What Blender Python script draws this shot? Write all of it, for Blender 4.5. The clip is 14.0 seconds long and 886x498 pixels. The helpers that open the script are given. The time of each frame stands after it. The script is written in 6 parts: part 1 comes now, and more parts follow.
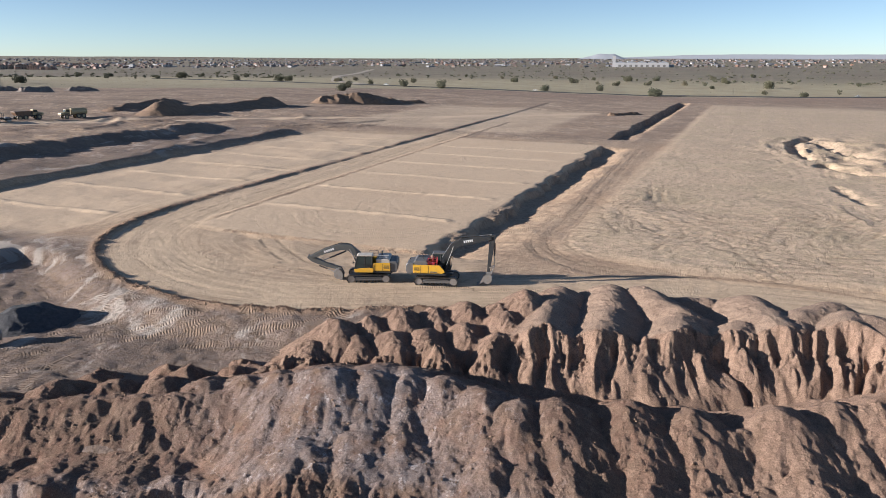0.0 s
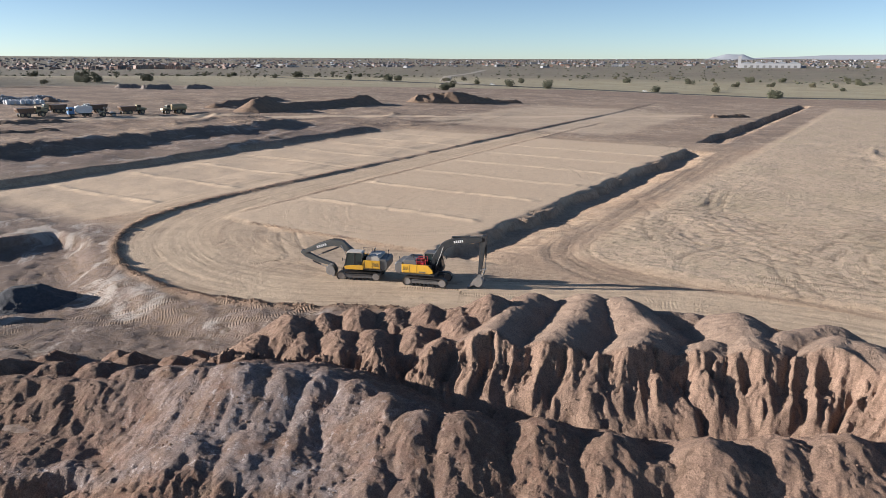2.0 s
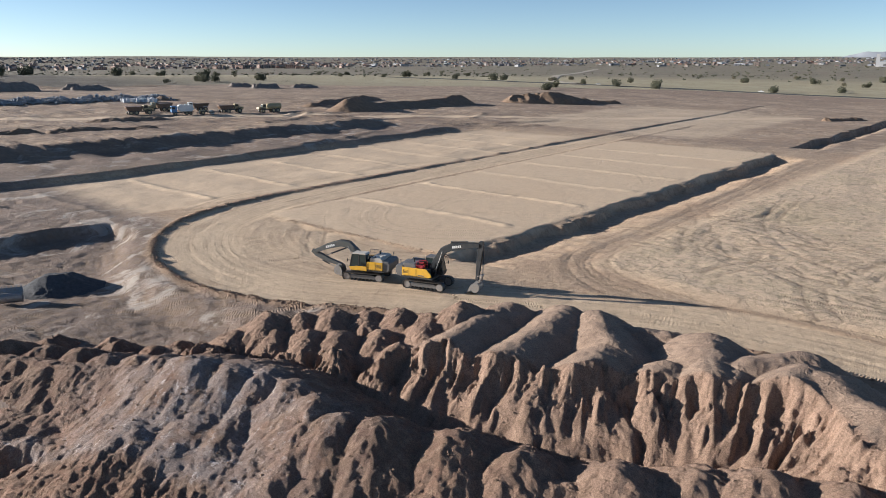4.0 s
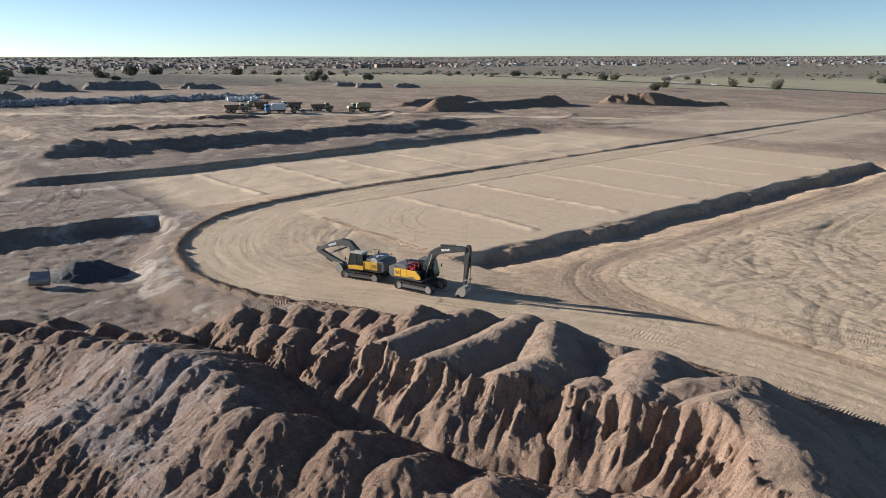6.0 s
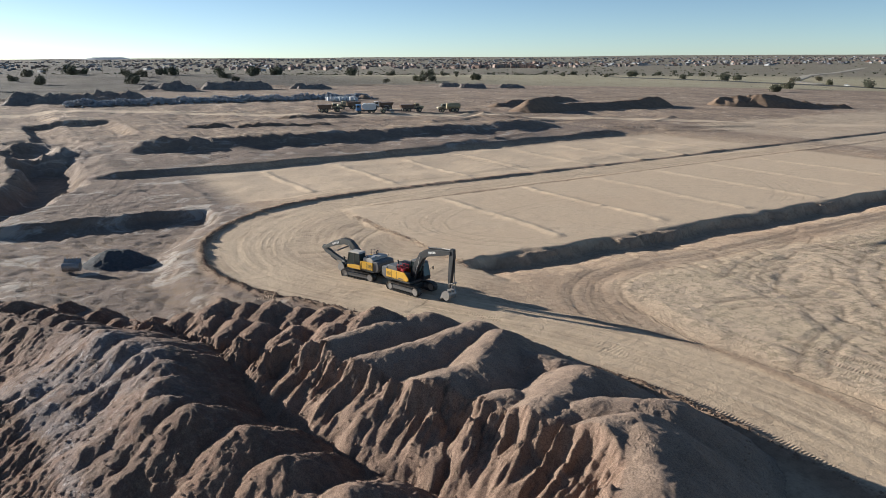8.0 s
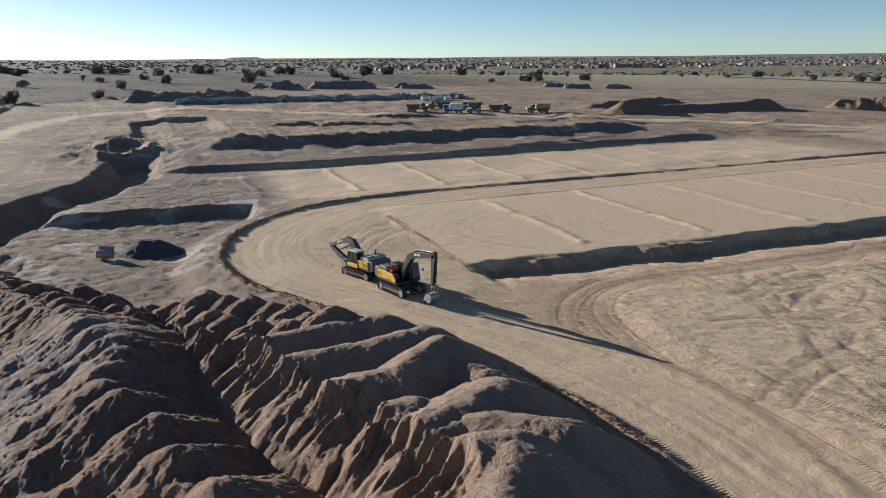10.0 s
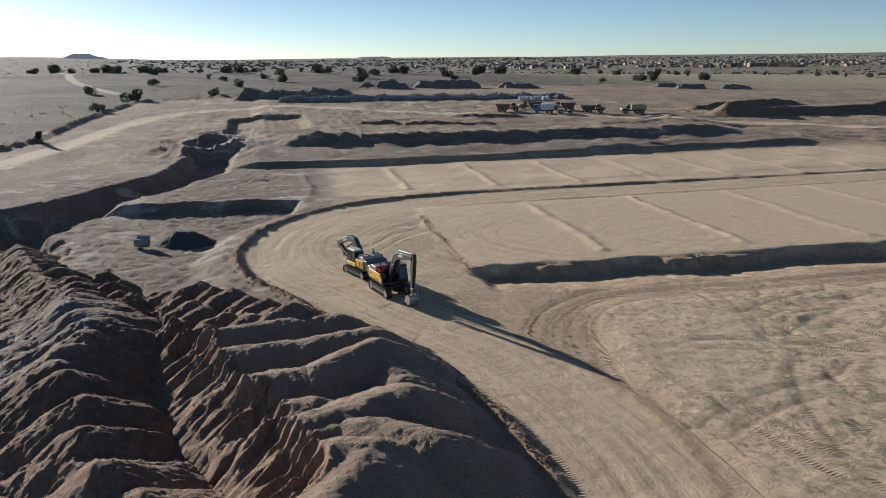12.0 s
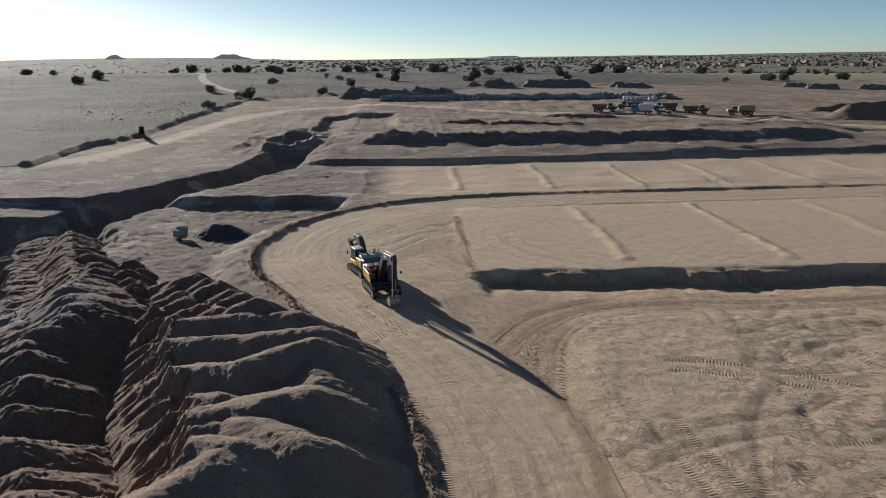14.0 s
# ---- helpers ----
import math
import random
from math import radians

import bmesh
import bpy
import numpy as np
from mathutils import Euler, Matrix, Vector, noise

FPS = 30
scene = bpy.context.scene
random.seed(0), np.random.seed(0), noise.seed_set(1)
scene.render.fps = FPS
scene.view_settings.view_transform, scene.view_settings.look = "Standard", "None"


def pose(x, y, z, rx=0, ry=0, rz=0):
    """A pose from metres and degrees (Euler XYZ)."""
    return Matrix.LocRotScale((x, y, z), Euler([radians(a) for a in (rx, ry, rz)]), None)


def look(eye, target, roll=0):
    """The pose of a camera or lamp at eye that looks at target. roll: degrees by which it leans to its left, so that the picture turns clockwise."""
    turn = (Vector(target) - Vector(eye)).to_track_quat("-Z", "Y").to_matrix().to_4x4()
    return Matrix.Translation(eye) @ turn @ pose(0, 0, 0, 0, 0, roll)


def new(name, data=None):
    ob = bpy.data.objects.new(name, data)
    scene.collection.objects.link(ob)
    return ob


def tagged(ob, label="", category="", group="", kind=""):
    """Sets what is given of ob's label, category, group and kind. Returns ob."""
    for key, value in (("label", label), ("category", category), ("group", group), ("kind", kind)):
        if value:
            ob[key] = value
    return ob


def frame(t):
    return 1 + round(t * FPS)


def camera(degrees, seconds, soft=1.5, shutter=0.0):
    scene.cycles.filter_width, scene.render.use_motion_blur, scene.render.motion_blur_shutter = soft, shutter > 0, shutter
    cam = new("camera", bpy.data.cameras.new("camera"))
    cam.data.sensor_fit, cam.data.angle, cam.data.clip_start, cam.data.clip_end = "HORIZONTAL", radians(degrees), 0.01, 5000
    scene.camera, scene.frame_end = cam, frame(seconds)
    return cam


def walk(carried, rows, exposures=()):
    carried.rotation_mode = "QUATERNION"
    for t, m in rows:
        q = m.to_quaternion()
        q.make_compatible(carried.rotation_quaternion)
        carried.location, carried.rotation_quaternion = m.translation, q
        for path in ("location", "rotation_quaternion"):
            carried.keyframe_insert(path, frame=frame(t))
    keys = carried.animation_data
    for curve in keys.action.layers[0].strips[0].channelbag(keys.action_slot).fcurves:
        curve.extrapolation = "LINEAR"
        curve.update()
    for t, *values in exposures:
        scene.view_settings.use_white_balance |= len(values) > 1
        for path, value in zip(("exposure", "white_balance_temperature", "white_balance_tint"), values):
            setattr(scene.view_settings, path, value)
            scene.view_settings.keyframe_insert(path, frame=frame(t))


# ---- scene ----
cam = camera(62.48, 14.0, 0.8)
# seconds, eye x, y, z, yaw, pitch, roll
ROWS = [
    (0.0, 0.23, 2.83, 21.84, 22.04, -14.60, 0.07),
    (0.5, 2.80, 5.21, 21.41, 24.36, -14.56, 0.10),
    (1.0, 5.31, 7.25, 21.16, 26.64, -14.54, 0.11),
    (1.5, 7.75, 8.99, 21.08, 28.87, -14.54, 0.10),
    (2.0, 10.14, 10.51, 21.15, 31.07, -14.56, 0.07),
    (2.5, 12.47, 11.91, 21.31, 33.26, -14.58, 0.03),
    (3.0, 14.76, 13.35, 21.50, 35.46, -14.61, -0.02),
    (3.5, 17.02, 14.91, 21.68, 37.68, -14.63, -0.07),
    (4.0, 19.26, 16.65, 21.83, 39.92, -14.65, -0.10),
    (4.5, 21.49, 18.57, 21.94, 42.18, -14.67, -0.13),
    (5.0, 23.68, 20.66, 22.02, 44.46, -14.68, -0.16),
    (5.5, 25.84, 22.89, 22.09, 46.73, -14.68, -0.20),
    (6.0, 27.94, 25.25, 22.14, 49.02, -14.68, -0.25),
    (6.5, 29.95, 27.71, 22.19, 51.34, -14.67, -0.31),
    (7.0, 31.87, 30.29, 22.24, 53.70, -14.65, -0.38),
    (7.5, 33.68, 32.96, 22.27, 56.07, -14.63, -0.43),
    (8.0, 35.36, 35.71, 22.29, 58.45, -14.61, -0.48),
    (8.5, 36.90, 38.52, 22.31, 60.80, -14.59, -0.51),
    (9.0, 38.31, 41.39, 22.33, 63.14, -14.58, -0.53),
    (9.5, 39.61, 44.34, 22.36, 65.47, -14.57, -0.54),
    (10.0, 40.80, 47.36, 22.39, 67.81, -14.56, -0.55),
    (10.5, 41.88, 50.48, 22.42, 70.17, -14.55, -0.57),
    (11.0, 42.86, 53.69, 22.46, 72.58, -14.55, -0.59),
    (11.5, 43.71, 56.99, 22.49, 75.02, -14.55, -0.63),
    (12.0, 44.38, 60.34, 22.50, 77.50, -14.54, -0.68),
    (12.5, 44.83, 63.74, 22.50, 79.99, -14.53, -0.74),
    (13.0, 45.03, 67.14, 22.45, 82.50, -14.51, -0.80),
    (13.5, 44.96, 70.55, 22.36, 84.99, -14.49, -0.85),
    (14.0, 44.62, 73.95, 22.22, 87.48, -14.46, -0.88),
]


def heading(yaw, pitch):
    a, b = radians(yaw), radians(pitch)
    return Vector((-math.sin(a) * math.cos(b), math.cos(a) * math.cos(b), math.sin(b)))


walk(cam, [(t, look((x, y, z), Vector((x, y, z)) + heading(yaw, pitch), roll)) for t, x, y, z, yaw, pitch, roll in ROWS], [(0, 1.0, 6320, 9.5), (7, 0.92, 6290, 3.5), (11, 0.6, 6320, 3), (12.5, 0.44, 6350, 3), (14, 0.24, 6370, 3.5)])

# ---- light ----
SUN_EL, SUN_AZ = 14.0, 238.0  # degrees; azimuth clockwise from +y
world = bpy.data.worlds.new("sky")
scene.world = world
world.use_nodes = True
wn = world.node_tree.nodes
wn.clear()
sky = wn.new("ShaderNodeTexSky")
sky.sky_type = "NISHITA"
sky.sun_disc = False
sky.sun_elevation = radians(SUN_EL)
sky.sun_rotation = radians(SUN_AZ)
sky.altitude = 900
sky.air_density, sky.dust_density, sky.ozone_density = 0.55, 0.3, 1.2
wbg = wn.new("ShaderNodeBackground")
wbg.inputs["Strength"].default_value = 0.068
wout = wn.new("ShaderNodeOutputWorld")
world.node_tree.links.new(sky.outputs[0], wbg.inputs[0])
world.node_tree.links.new(wbg.outputs[0], wout.inputs[0])
sun_data = bpy.data.lights.new("sun", "SUN")
sun_data.energy = 5.0
sun_data.angle = radians(0.53)
sun_data.color = (1.0, 0.915, 0.855)
sun = new("sun", sun_data)
sun_way = Vector((math.sin(radians(SUN_AZ)) * math.cos(radians(SUN_EL)), math.cos(radians(SUN_AZ)) * math.cos(radians(SUN_EL)), math.sin(radians(SUN_EL))))
sun.matrix_world = look(sun_way * 100, (0, 0, 0))


# ---- numeric noise and shapes, on numpy arrays ----
def smooth(a, b, x):
    u = np.clip((x - a) / (b - a), 0, 1)
    return u * u * (3 - 2 * u)


def lattice(ix, iy, seed):
    h = (ix.astype(np.int64) * 374761393 + iy.astype(np.int64) * 668265263 + seed * 2147483) & 0xFFFFFFFF
    h = ((h ^ (h >> 13)) * 1274126177) & 0xFFFFFFFF
    h = h ^ (h >> 16)
    return (h & 0xFFFF) / 65535.0


def vnoise(x, y, seed=0):
    """Smooth noise from -1 to 1."""
    fx, fy = np.floor(x), np.floor(y)
    u, v = x - fx, y - fy
    u, v = u * u * (3 - 2 * u), v * v * (3 - 2 * v)
    a, b = lattice(fx, fy, seed), lattice(fx + 1, fy, seed)
    c, d = lattice(fx, fy + 1, seed), lattice(fx + 1, fy + 1, seed)
    return 2 * (a + (b - a) * u + (c - a) * v + (a - b - c + d) * u * v) - 1


def fbm(x, y, octaves=4, seed=0):
    total, amp = 0, 1.0
    for k in range(octaves):
        total = total + amp * vnoise(x, y, seed + 17 * k)
        x, y, amp = x * 2.03 + 3.1, y * 2.03 + 1.7, amp * 0.5
    return total


def ridged(x, y, octaves=3, seed=0):
    total, amp = 0, 1.0
    for k in range(octaves):
        total = total + amp * (1 - 2 * np.abs(vnoise(x, y, seed + 23 * k)))
        x, y, amp = x * 2.1 + 5.3, y * 2.1 + 2.9, amp * 0.5
    return total


def along_line(x, y, line):
    """Distance to a polyline, side (left positive) and way along it."""
    best = np.full(x.shape, 1e9)
    side, run = np.zeros(x.shape), np.zeros(x.shape)
    length = 0.0
    for (ax, ay), (bx, by) in zip(line[:-1], line[1:]):
        dx, dy = bx - ax, by - ay
        ll = math.hypot(dx, dy)
        u = np.clip(((x - ax) * dx + (y - ay) * dy) / (ll * ll), 0, 1)
        d = np.hypot(x - ax - u * dx, y - ay - u * dy)
        near = d < best
        best = np.where(near, d, best)
        side = np.where(near, np.sign(dx * (y - ay) - dy * (x - ax)), side)
        run = np.where(near, length + u * ll, run)
        length += ll
    return best, side, run


def inside(x, y, ring):
    odd = np.zeros(x.shape, bool)
    for (ax, ay), (bx, by) in zip(ring, ring[1:] + ring[:1]):
        if ay != by:
            odd ^= ((ay > y) != (by > y)) & (x < (bx - ax) * (y - ay) / (by - ay) + ax)
    return odd


def rounded(line, n=3):
    """A polyline with its corners cut."""
    for _ in range(n):
        out = [line[0]]
        for (ax, ay), (bx, by) in zip(line[:-1], line[1:]):
            out += [(0.75 * ax + 0.25 * bx, 0.75 * ay + 0.25 * by), (0.25 * ax + 0.75 * bx, 0.25 * ay + 0.75 * by)]
        line = out + [line[-1]]
    return line


# ---- the plan ----
LOOP_EDGE = rounded([(-118, 470), (-113, 430), (-94, 215), (-88.3, 165), (-84.8, 128), (-82.6, 104), (-80.8, 90), (-77.8, 78), (-73.2, 69.2), (-68.2, 63.9), (-63, 60.2), (-57.5, 57.2), (-51.5, 55.4), (-45.5, 54.8), (-40, 55.3), (-35.5, 56.5), (-31.5, 58.3), (-26.5, 61.3), (-18.6, 65.1), (-11.3, 69.7), (-6, 72.2), (-1, 73.7), (4, 74.8), (10, 75.2), (40, 73)], 1)
FIELD_EDGE = rounded([(-13, 79.5), (-9, 81.5), (-3, 84), (4, 84.5), (10, 84), (16, 82.2), (40, 75)], 2)
SCARP = rounded([(-90, 8), (-72, 18), (-64, 27), (-57, 29.5), (-47, 30.5), (-38, 27.5), (-27, 33), (-14, 37), (-1.6, 43.5), (8, 46.5), (40, 52)], 2)
CHANNEL = rounded([(-60, 17), (-74, 23), (-84, 28), (-96, 36), (-108, 43), (-120, 46), (-136, 46)], 2)
SITE = [(-116, -9), (-143, -7), (-160, 0), (-204, 2), (-263, 11), (-290, 58), (-335, 150), (-335, 280), (-260, 400), (-150, 480), (-40, 484), (80, 560), (300, 700), (500, 300), (300, -90), (-70, -90)]
DIRT_ROAD = rounded([(-60, -40), (-112, -7), (-128, 4), (-164, 12), (-207, 20), (-232, 41), (-236, 73), (-205, 108), (-185, 160), (-165, 215), (-120, 260), (-60, 330)], 2)


TRACKS = [
    rounded([(4, 82), (-3, 83.6), (-8.5, 84.4), (-13.6, 85.6), (-18.2, 88.6), (-20.8, 93.5), (-21.6, 101), (-22, 112), (-24, 150), (-27, 215)], 2),
    rounded([(0, 78.4), (-6, 79.6), (-12, 81.3), (-16.2, 83.2), (-20.2, 86.8), (-22.8, 91.5), (-23.8, 98), (-24.4, 112)], 2),
    rounded([(-62, 93), (-57, 86.5), (-50, 84), (-42, 86), (-36, 92)], 2),
    rounded([(-60, 97), (-55, 90), (-49, 87), (-43, 88.5), (-38, 94)], 2),
    rounded([(-66, 58), (-58, 54), (-50, 50.5), (-42, 47), (-34, 46)], 2),
    rounded([(-70, 56), (-60, 52), (-52, 47.5), (-46, 44), (-38, 43)], 2),
    rounded([(-72, 40), (-64, 44), (-56, 45), (-48, 42), (-42, 39)], 2),
    rounded([(-68, 34), (-60, 38), (-50, 40), (-42, 44), (-36, 49)], 2),
    rounded([(-52, 33), (-50, 40), (-46, 47), (-38, 51), (-33, 53)], 2),
    rounded([(-112, 62), (-104, 58), (-94, 60), (-84, 66), (-78, 76), (-76.5, 96)], 2),
    rounded([(-122, 58), (-108, 56), (-98, 52), (-90, 46), (-84, 40)], 2),
    rounded([(-2, 100), (8, 97), (18, 99), (24, 108)], 2),
    rounded([(-14, 122), (-4, 117), (8, 116), (20, 122)], 2),
    rounded([(12, 92), (6, 104), (-4, 112), (-12, 128), (-14, 150)], 2),
    rounded([(-56, 80), (-50, 74), (-44, 70), (-38, 69)], 2),
]


def arcs(count, seed, x0, x1, y0, y1, turn0, turn1, long0, long1, bend):
    """Wheel tracks of random bend inside a rectangle."""
    rr = random.Random(seed)
    out = []
    for _ in range(count):
        x, y, a = rr.uniform(x0, x1), rr.uniform(y0, y1), radians(rr.uniform(turn0, turn1))
        k, long = rr.uniform(-bend, bend), rr.uniform(long0, long1)
        line = []
        for i in range(12):
            line.append((x, y))
            x, y, a = x + math.cos(a) * long / 11, y + math.sin(a) * long / 11, a + k * long / 11
        out.append(line)
    return out


def beside(line, off, first, last):
    """A run of a polyline, moved sideways."""
    out = []
    for (ax, ay), (bx, by) in zip(line[first:last], line[first + 1:last + 1]):
        ll = math.hypot(bx - ax, by - ay)
        out.append((ax - (by - ay) / ll * off, ay + (bx - ax) / ll * off))
    return out


TRACKS += arcs(16, 61, -74, -38, 34, 56, -20, 60, 14, 34, 0.05) + arcs(16, 62, -18, 18, 86, 128, 0, 180, 10, 30, 0.06) + arcs(16, 63, -255, -125, 60, 260, 50, 120, 30, 90, 0.012)
TRACKS += arcs(5, 66, -66, -36, 84, 200, 40, 140, 20, 50, 0.03)
CROSS_TRACKS = arcs(14, 64, -74, -36, 32, 58, 0, 180, 12, 28, 0.06) + arcs(16, 65, -18, 20, 86, 130, 0, 180, 10, 34, 0.07) + arcs(14, 67, -250, -122, 62, 240, 0, 180, 30, 80, 0.015)
BANKS = arcs(15, 68, -215, -118, 60, 240, 40, 130, 14, 50, 0.02)
ROAD_TRACKS = [beside(LOOP_EDGE, o, a, b) for o, a, b in ((1.6, 39, 48), (3.0, 38, 48), (4.4, 36, 48), (5.6, 38, 48), (6.8, 36, 48), (8.2, 34, 48), (9.6, 36, 48))]


def plane(x, y):
    """The lie of the land: it rises to the west, falls to the north, and lifts again towards the horizon."""
    r = np.hypot(x, y - 70)
    k = np.minimum(1, 640 / np.maximum(r, 1))
    dx, dy = x * k + 22, (y - 70) * k - 2
    z = -0.93 - 0.008 * np.maximum(dx, -68) - 0.025 * np.minimum(0, dx + 68) - 0.0165 * dy
    far = -4.5 + (0.0086 + 0.003 * smooth(0.82, 0.99, -x / np.maximum(r, 1)) + 0.008 * smooth(-0.02, -0.3, y / np.maximum(r, 1)) * (x < 0)) * np.maximum(0, r - 1300)
    return z + (far - z) * smooth(560, 1400, r)


def shift(x, y):
    u, v = np.clip((x + 25) / 100, -5.5, 1.2), np.clip((y - 75) / 100, -1.6, 5.8)
    return (1.187 * v + 0.332 * v * v - 0.095 * v * v * v - 0.621 * u - 4.051 * u * v - 0.580 * u * v * v + 3.493 * u * u - 1.362 * u * u * v - 0.488 * u * u * u, - 0.145 * v - 5.409 * v * v - 0.149 * v * v * v + 0.216 * u + 3.255 * u * v - 0.893 * u * v * v + 0.555 * u * u - 0.349 * u * u * v + 0.025 * u * u * u)


def grid_of(x, y):
    """The outer works are set out on a grid of their own: from the world to that grid."""
    dx, dy = shift(x, y)
    return x + dx, y + dy


def world_of(gx, gy):
    """From the grid of the outer works to the world."""
    x, y = gx, gy
    for _ in range(12):
        dx, dy = shift(x, y)
        x, y = gx - dx, gy - dy
    return float(x), float(y)


def step_up(x, y, line_x, run):
    """0 east of a line x = line_x, 1 west of it, over run metres."""
    return smooth(0, run, line_x - x)


def nearest_track(x, y, lines):
    tyre, run = np.full(x.shape, 4.0), np.zeros(x.shape)
    for line in lines:
        lx, ly = [q[0] for q in line], [q[1] for q in line]
        some = np.nonzero((x > min(lx) - 4) & (x < max(lx) + 4) & (y > min(ly) - 4) & (y < max(ly) + 4))[0]
        if len(some):
            d, side, rn = along_line(x[some], y[some], line)
            d = np.where((rn < 0.01) | (rn > rn.max() - 0.01), 4.0, d)
            closer = d < np.abs(tyre[some])
            tyre[some] = np.where(closer, d * np.where(side == 0, 1, side), tyre[some])
            run[some] = np.where(closer, rn, run[some])
    return tyre, run


def ground_height(x, y):
    """Height of the ground and the masks of what lies on it."""
    z = plane(x, y)
    gx, gy = grid_of(x, y)
    wx = x + 0.7 * vnoise(x * 0.35, y * 0.35, 5) + 0.25 * vnoise(x * 1.3, y * 1.3, 6)
    wy = y + 0.7 * vnoise(x * 0.35, y * 0.35, 8) + 0.25 * vnoise(x * 1.3, y * 1.3, 9)
    ux, uy = gx + wx - x, gy + wy - y
    ring = inside(gx, gy, SITE)
    edge_d, _, _ = along_line(gx, gy, SITE)
    site = smooth(-3, 3, np.where(ring, edge_d, -edge_d) + 2 * vnoise(x * 0.08, y * 0.08, 3))
    z = z + 1.2 * np.exp(-((edge_d + 0.6 * vnoise(x * .3, y * .3, 2)) / 1.2) ** 2) * smooth(-100, -120, gx) * smooth(300, 200, gy)
    far = smooth(600, 2500, np.hypot(x, y))
    z = z + 0.25 * fbm(x * 0.02, y * 0.02, 3, 11) * (1 - site) + 3.5 * far * fbm(x * 0.0011, y * 0.0011, 4, 31)

    # the loop road with its windrow
    ld, ls, run = along_line(x, y, LOOP_EDGE)
    off = ld * ls  # positive on the road's side
    lane = smooth(-0.2, 0.6, off) * (1 - smooth(8.5, 11.5, off))
    bump = 0.42 * np.exp(-((off + 0.4 + 0.25 * vnoise(wx * 0.9, wy * 0.9, 4)) / 0.62) ** 2) * (0.85 + 0.25 * vnoise(wx * 0.8, wy * 0.8, 41)) * smooth(430, 380, y) * (1 - 0.25 * smooth(80, 100, y))
    z = z + bump
    rut = 0.035 * vnoise(off * 1.7, run * 0.04, 2) * lane + 0.02 * vnoise(off * 4.5, run * 0.06, 22) * lane
    z = z + rut * smooth(0, 1, off)
    outside = smooth(0.3, 1.6, -off) * (1 - smooth(6, 25, -off)) * smooth(70, 90, y)
    z = z + 0.3 * outside

    # the two pads, each with low windrows across it
    pad_w = -69 - 0.1 * np.maximum(0, y - 84)
    pad1 = smooth(-1.2, 0.8, x - pad_w + 0.35 * vnoise(x * .5, y * .5, 1)) * smooth(-33.6, -34.4, wx + 0.03 * np.maximum(0, y - 100)) * smooth(80.1, 81.2, wy) * smooth(228, 220, y)
    z = z + 0.27 * pad1
    rim = np.exp(-((x - pad_w + 0.9 + 0.3 * vnoise(wx * 0.6, wy * 0.6, 14)) / 0.45) ** 2) * smooth(82, 90, y) * smooth(330, 290, y)
    z = z + 0.2 * rim
    strip = np.zeros(x.shape)
    for k in range(6):
        sy = 99.8 + 19.6 * k + 0.6 * vnoise(x * 0.15, x * 0 + k, 7)
        s = np.exp(-((y - sy) / 0.75) ** 2) * smooth(0.5, 2.5, x - pad_w) * smooth(-37, -38.2, x)
        strip = np.maximum(strip, s)
    for k in range(9):
        sy = 65.2 + 17.4 * k + 0.5 * vnoise(x * 0.15, x * 0 + k, 8)
        s = np.exp(-((y - sy) / 0.75) ** 2) * smooth(-111.5, -108.5, x + 0.1 * (y - 64)) * smooth(-84, -85.5, x + 0.06 * np.maximum(0, y - 85))
        strip = np.maximum(strip, s)
    strip = strip * (0.75 + 0.4 * vnoise(x * 0.8, y * 0.8, 12))
    z = z + 0.26 * strip

    # the trench at the pad's east edge and its far length
    for y0, y1, ex, lean, deep in ((80.6, 221, -33.7, -0.03, 1.0), (246, 566, -38.4, -0.012, 1.8)):
        tx = wx - ex - lean * np.maximum(0, y - 100) - 0.9 * vnoise(y * 0.12, y * 0, 21) - 0.5 * (1 - 2 * np.abs(vnoise(y * 0.45, x * 0.1, 24))) * smooth(140, 90, y) - 0.4 * vnoise(y * 1.15, x * 0.4, 26)
        d = deep + 0.006 * (y - y0)
        cut = smooth(0, 0.8, tx) * (1 - smooth(2.0, 9.5, tx))
        ends = smooth(y0, y0 + 1.8, wy - 1.1 * np.abs(vnoise(x * 0.8, y * 0.1, 25))) * smooth(y1, y1 - 6, wy)
        z = z - d * cut * ends

    # the east field, a little higher and rough
    field = smooth(-22, -17, x) * smooth(84, 88, y + 0.25 * np.minimum(0, x + 5)) * (1 - smooth(500, 570, y))
    rough = site * (1 - lane) * (1 - pad1)
    z = z + 0.3 * field
    z = z + field * (0.05 * fbm(x * 0.12, y * 0.12, 3, 51) + 0.022 * ridged(wx * 0.8, wy * 0.8, 3, 52))
    fd, fs, frun = along_line(x, y, FIELD_EDGE)
    fedge = np.exp(-((fd * fs - 0.2 + 0.3 * vnoise(wx, wy, 53)) / 0.45) ** 2) * smooth(30, 20, x)
    z = z + 0.10 * fedge

    # ground west of pad two stands higher, with a long windrow on it
    west = step_up(x + 0.45 * (wx - x), y, -115.2 - 0.145 * np.maximum(0, y - 76), 2.2) * smooth(49, 56, wy) * smooth(212, 202, wy) * smooth(-330, -220, gx)
    z = z + 1.05 * west
    bx = x + 0.45 * (wx - x) + 146 + 0.115 * np.maximum(0, y - 105)
    lump = 0.72 + 0.3 * np.abs(vnoise(y * 0.26, x * 0.03, 61)) + 0.12 * np.abs(vnoise(y * 0.6, x * 0.1, 62)) + 0.1 * vnoise(y * 0.06, x * 0, 64)
    z = z + 2.7 * lump * np.maximum(0, 1 - np.abs(bx) / 6.0) * smooth(58, 67, wy) * smooth(200, 187, wy)
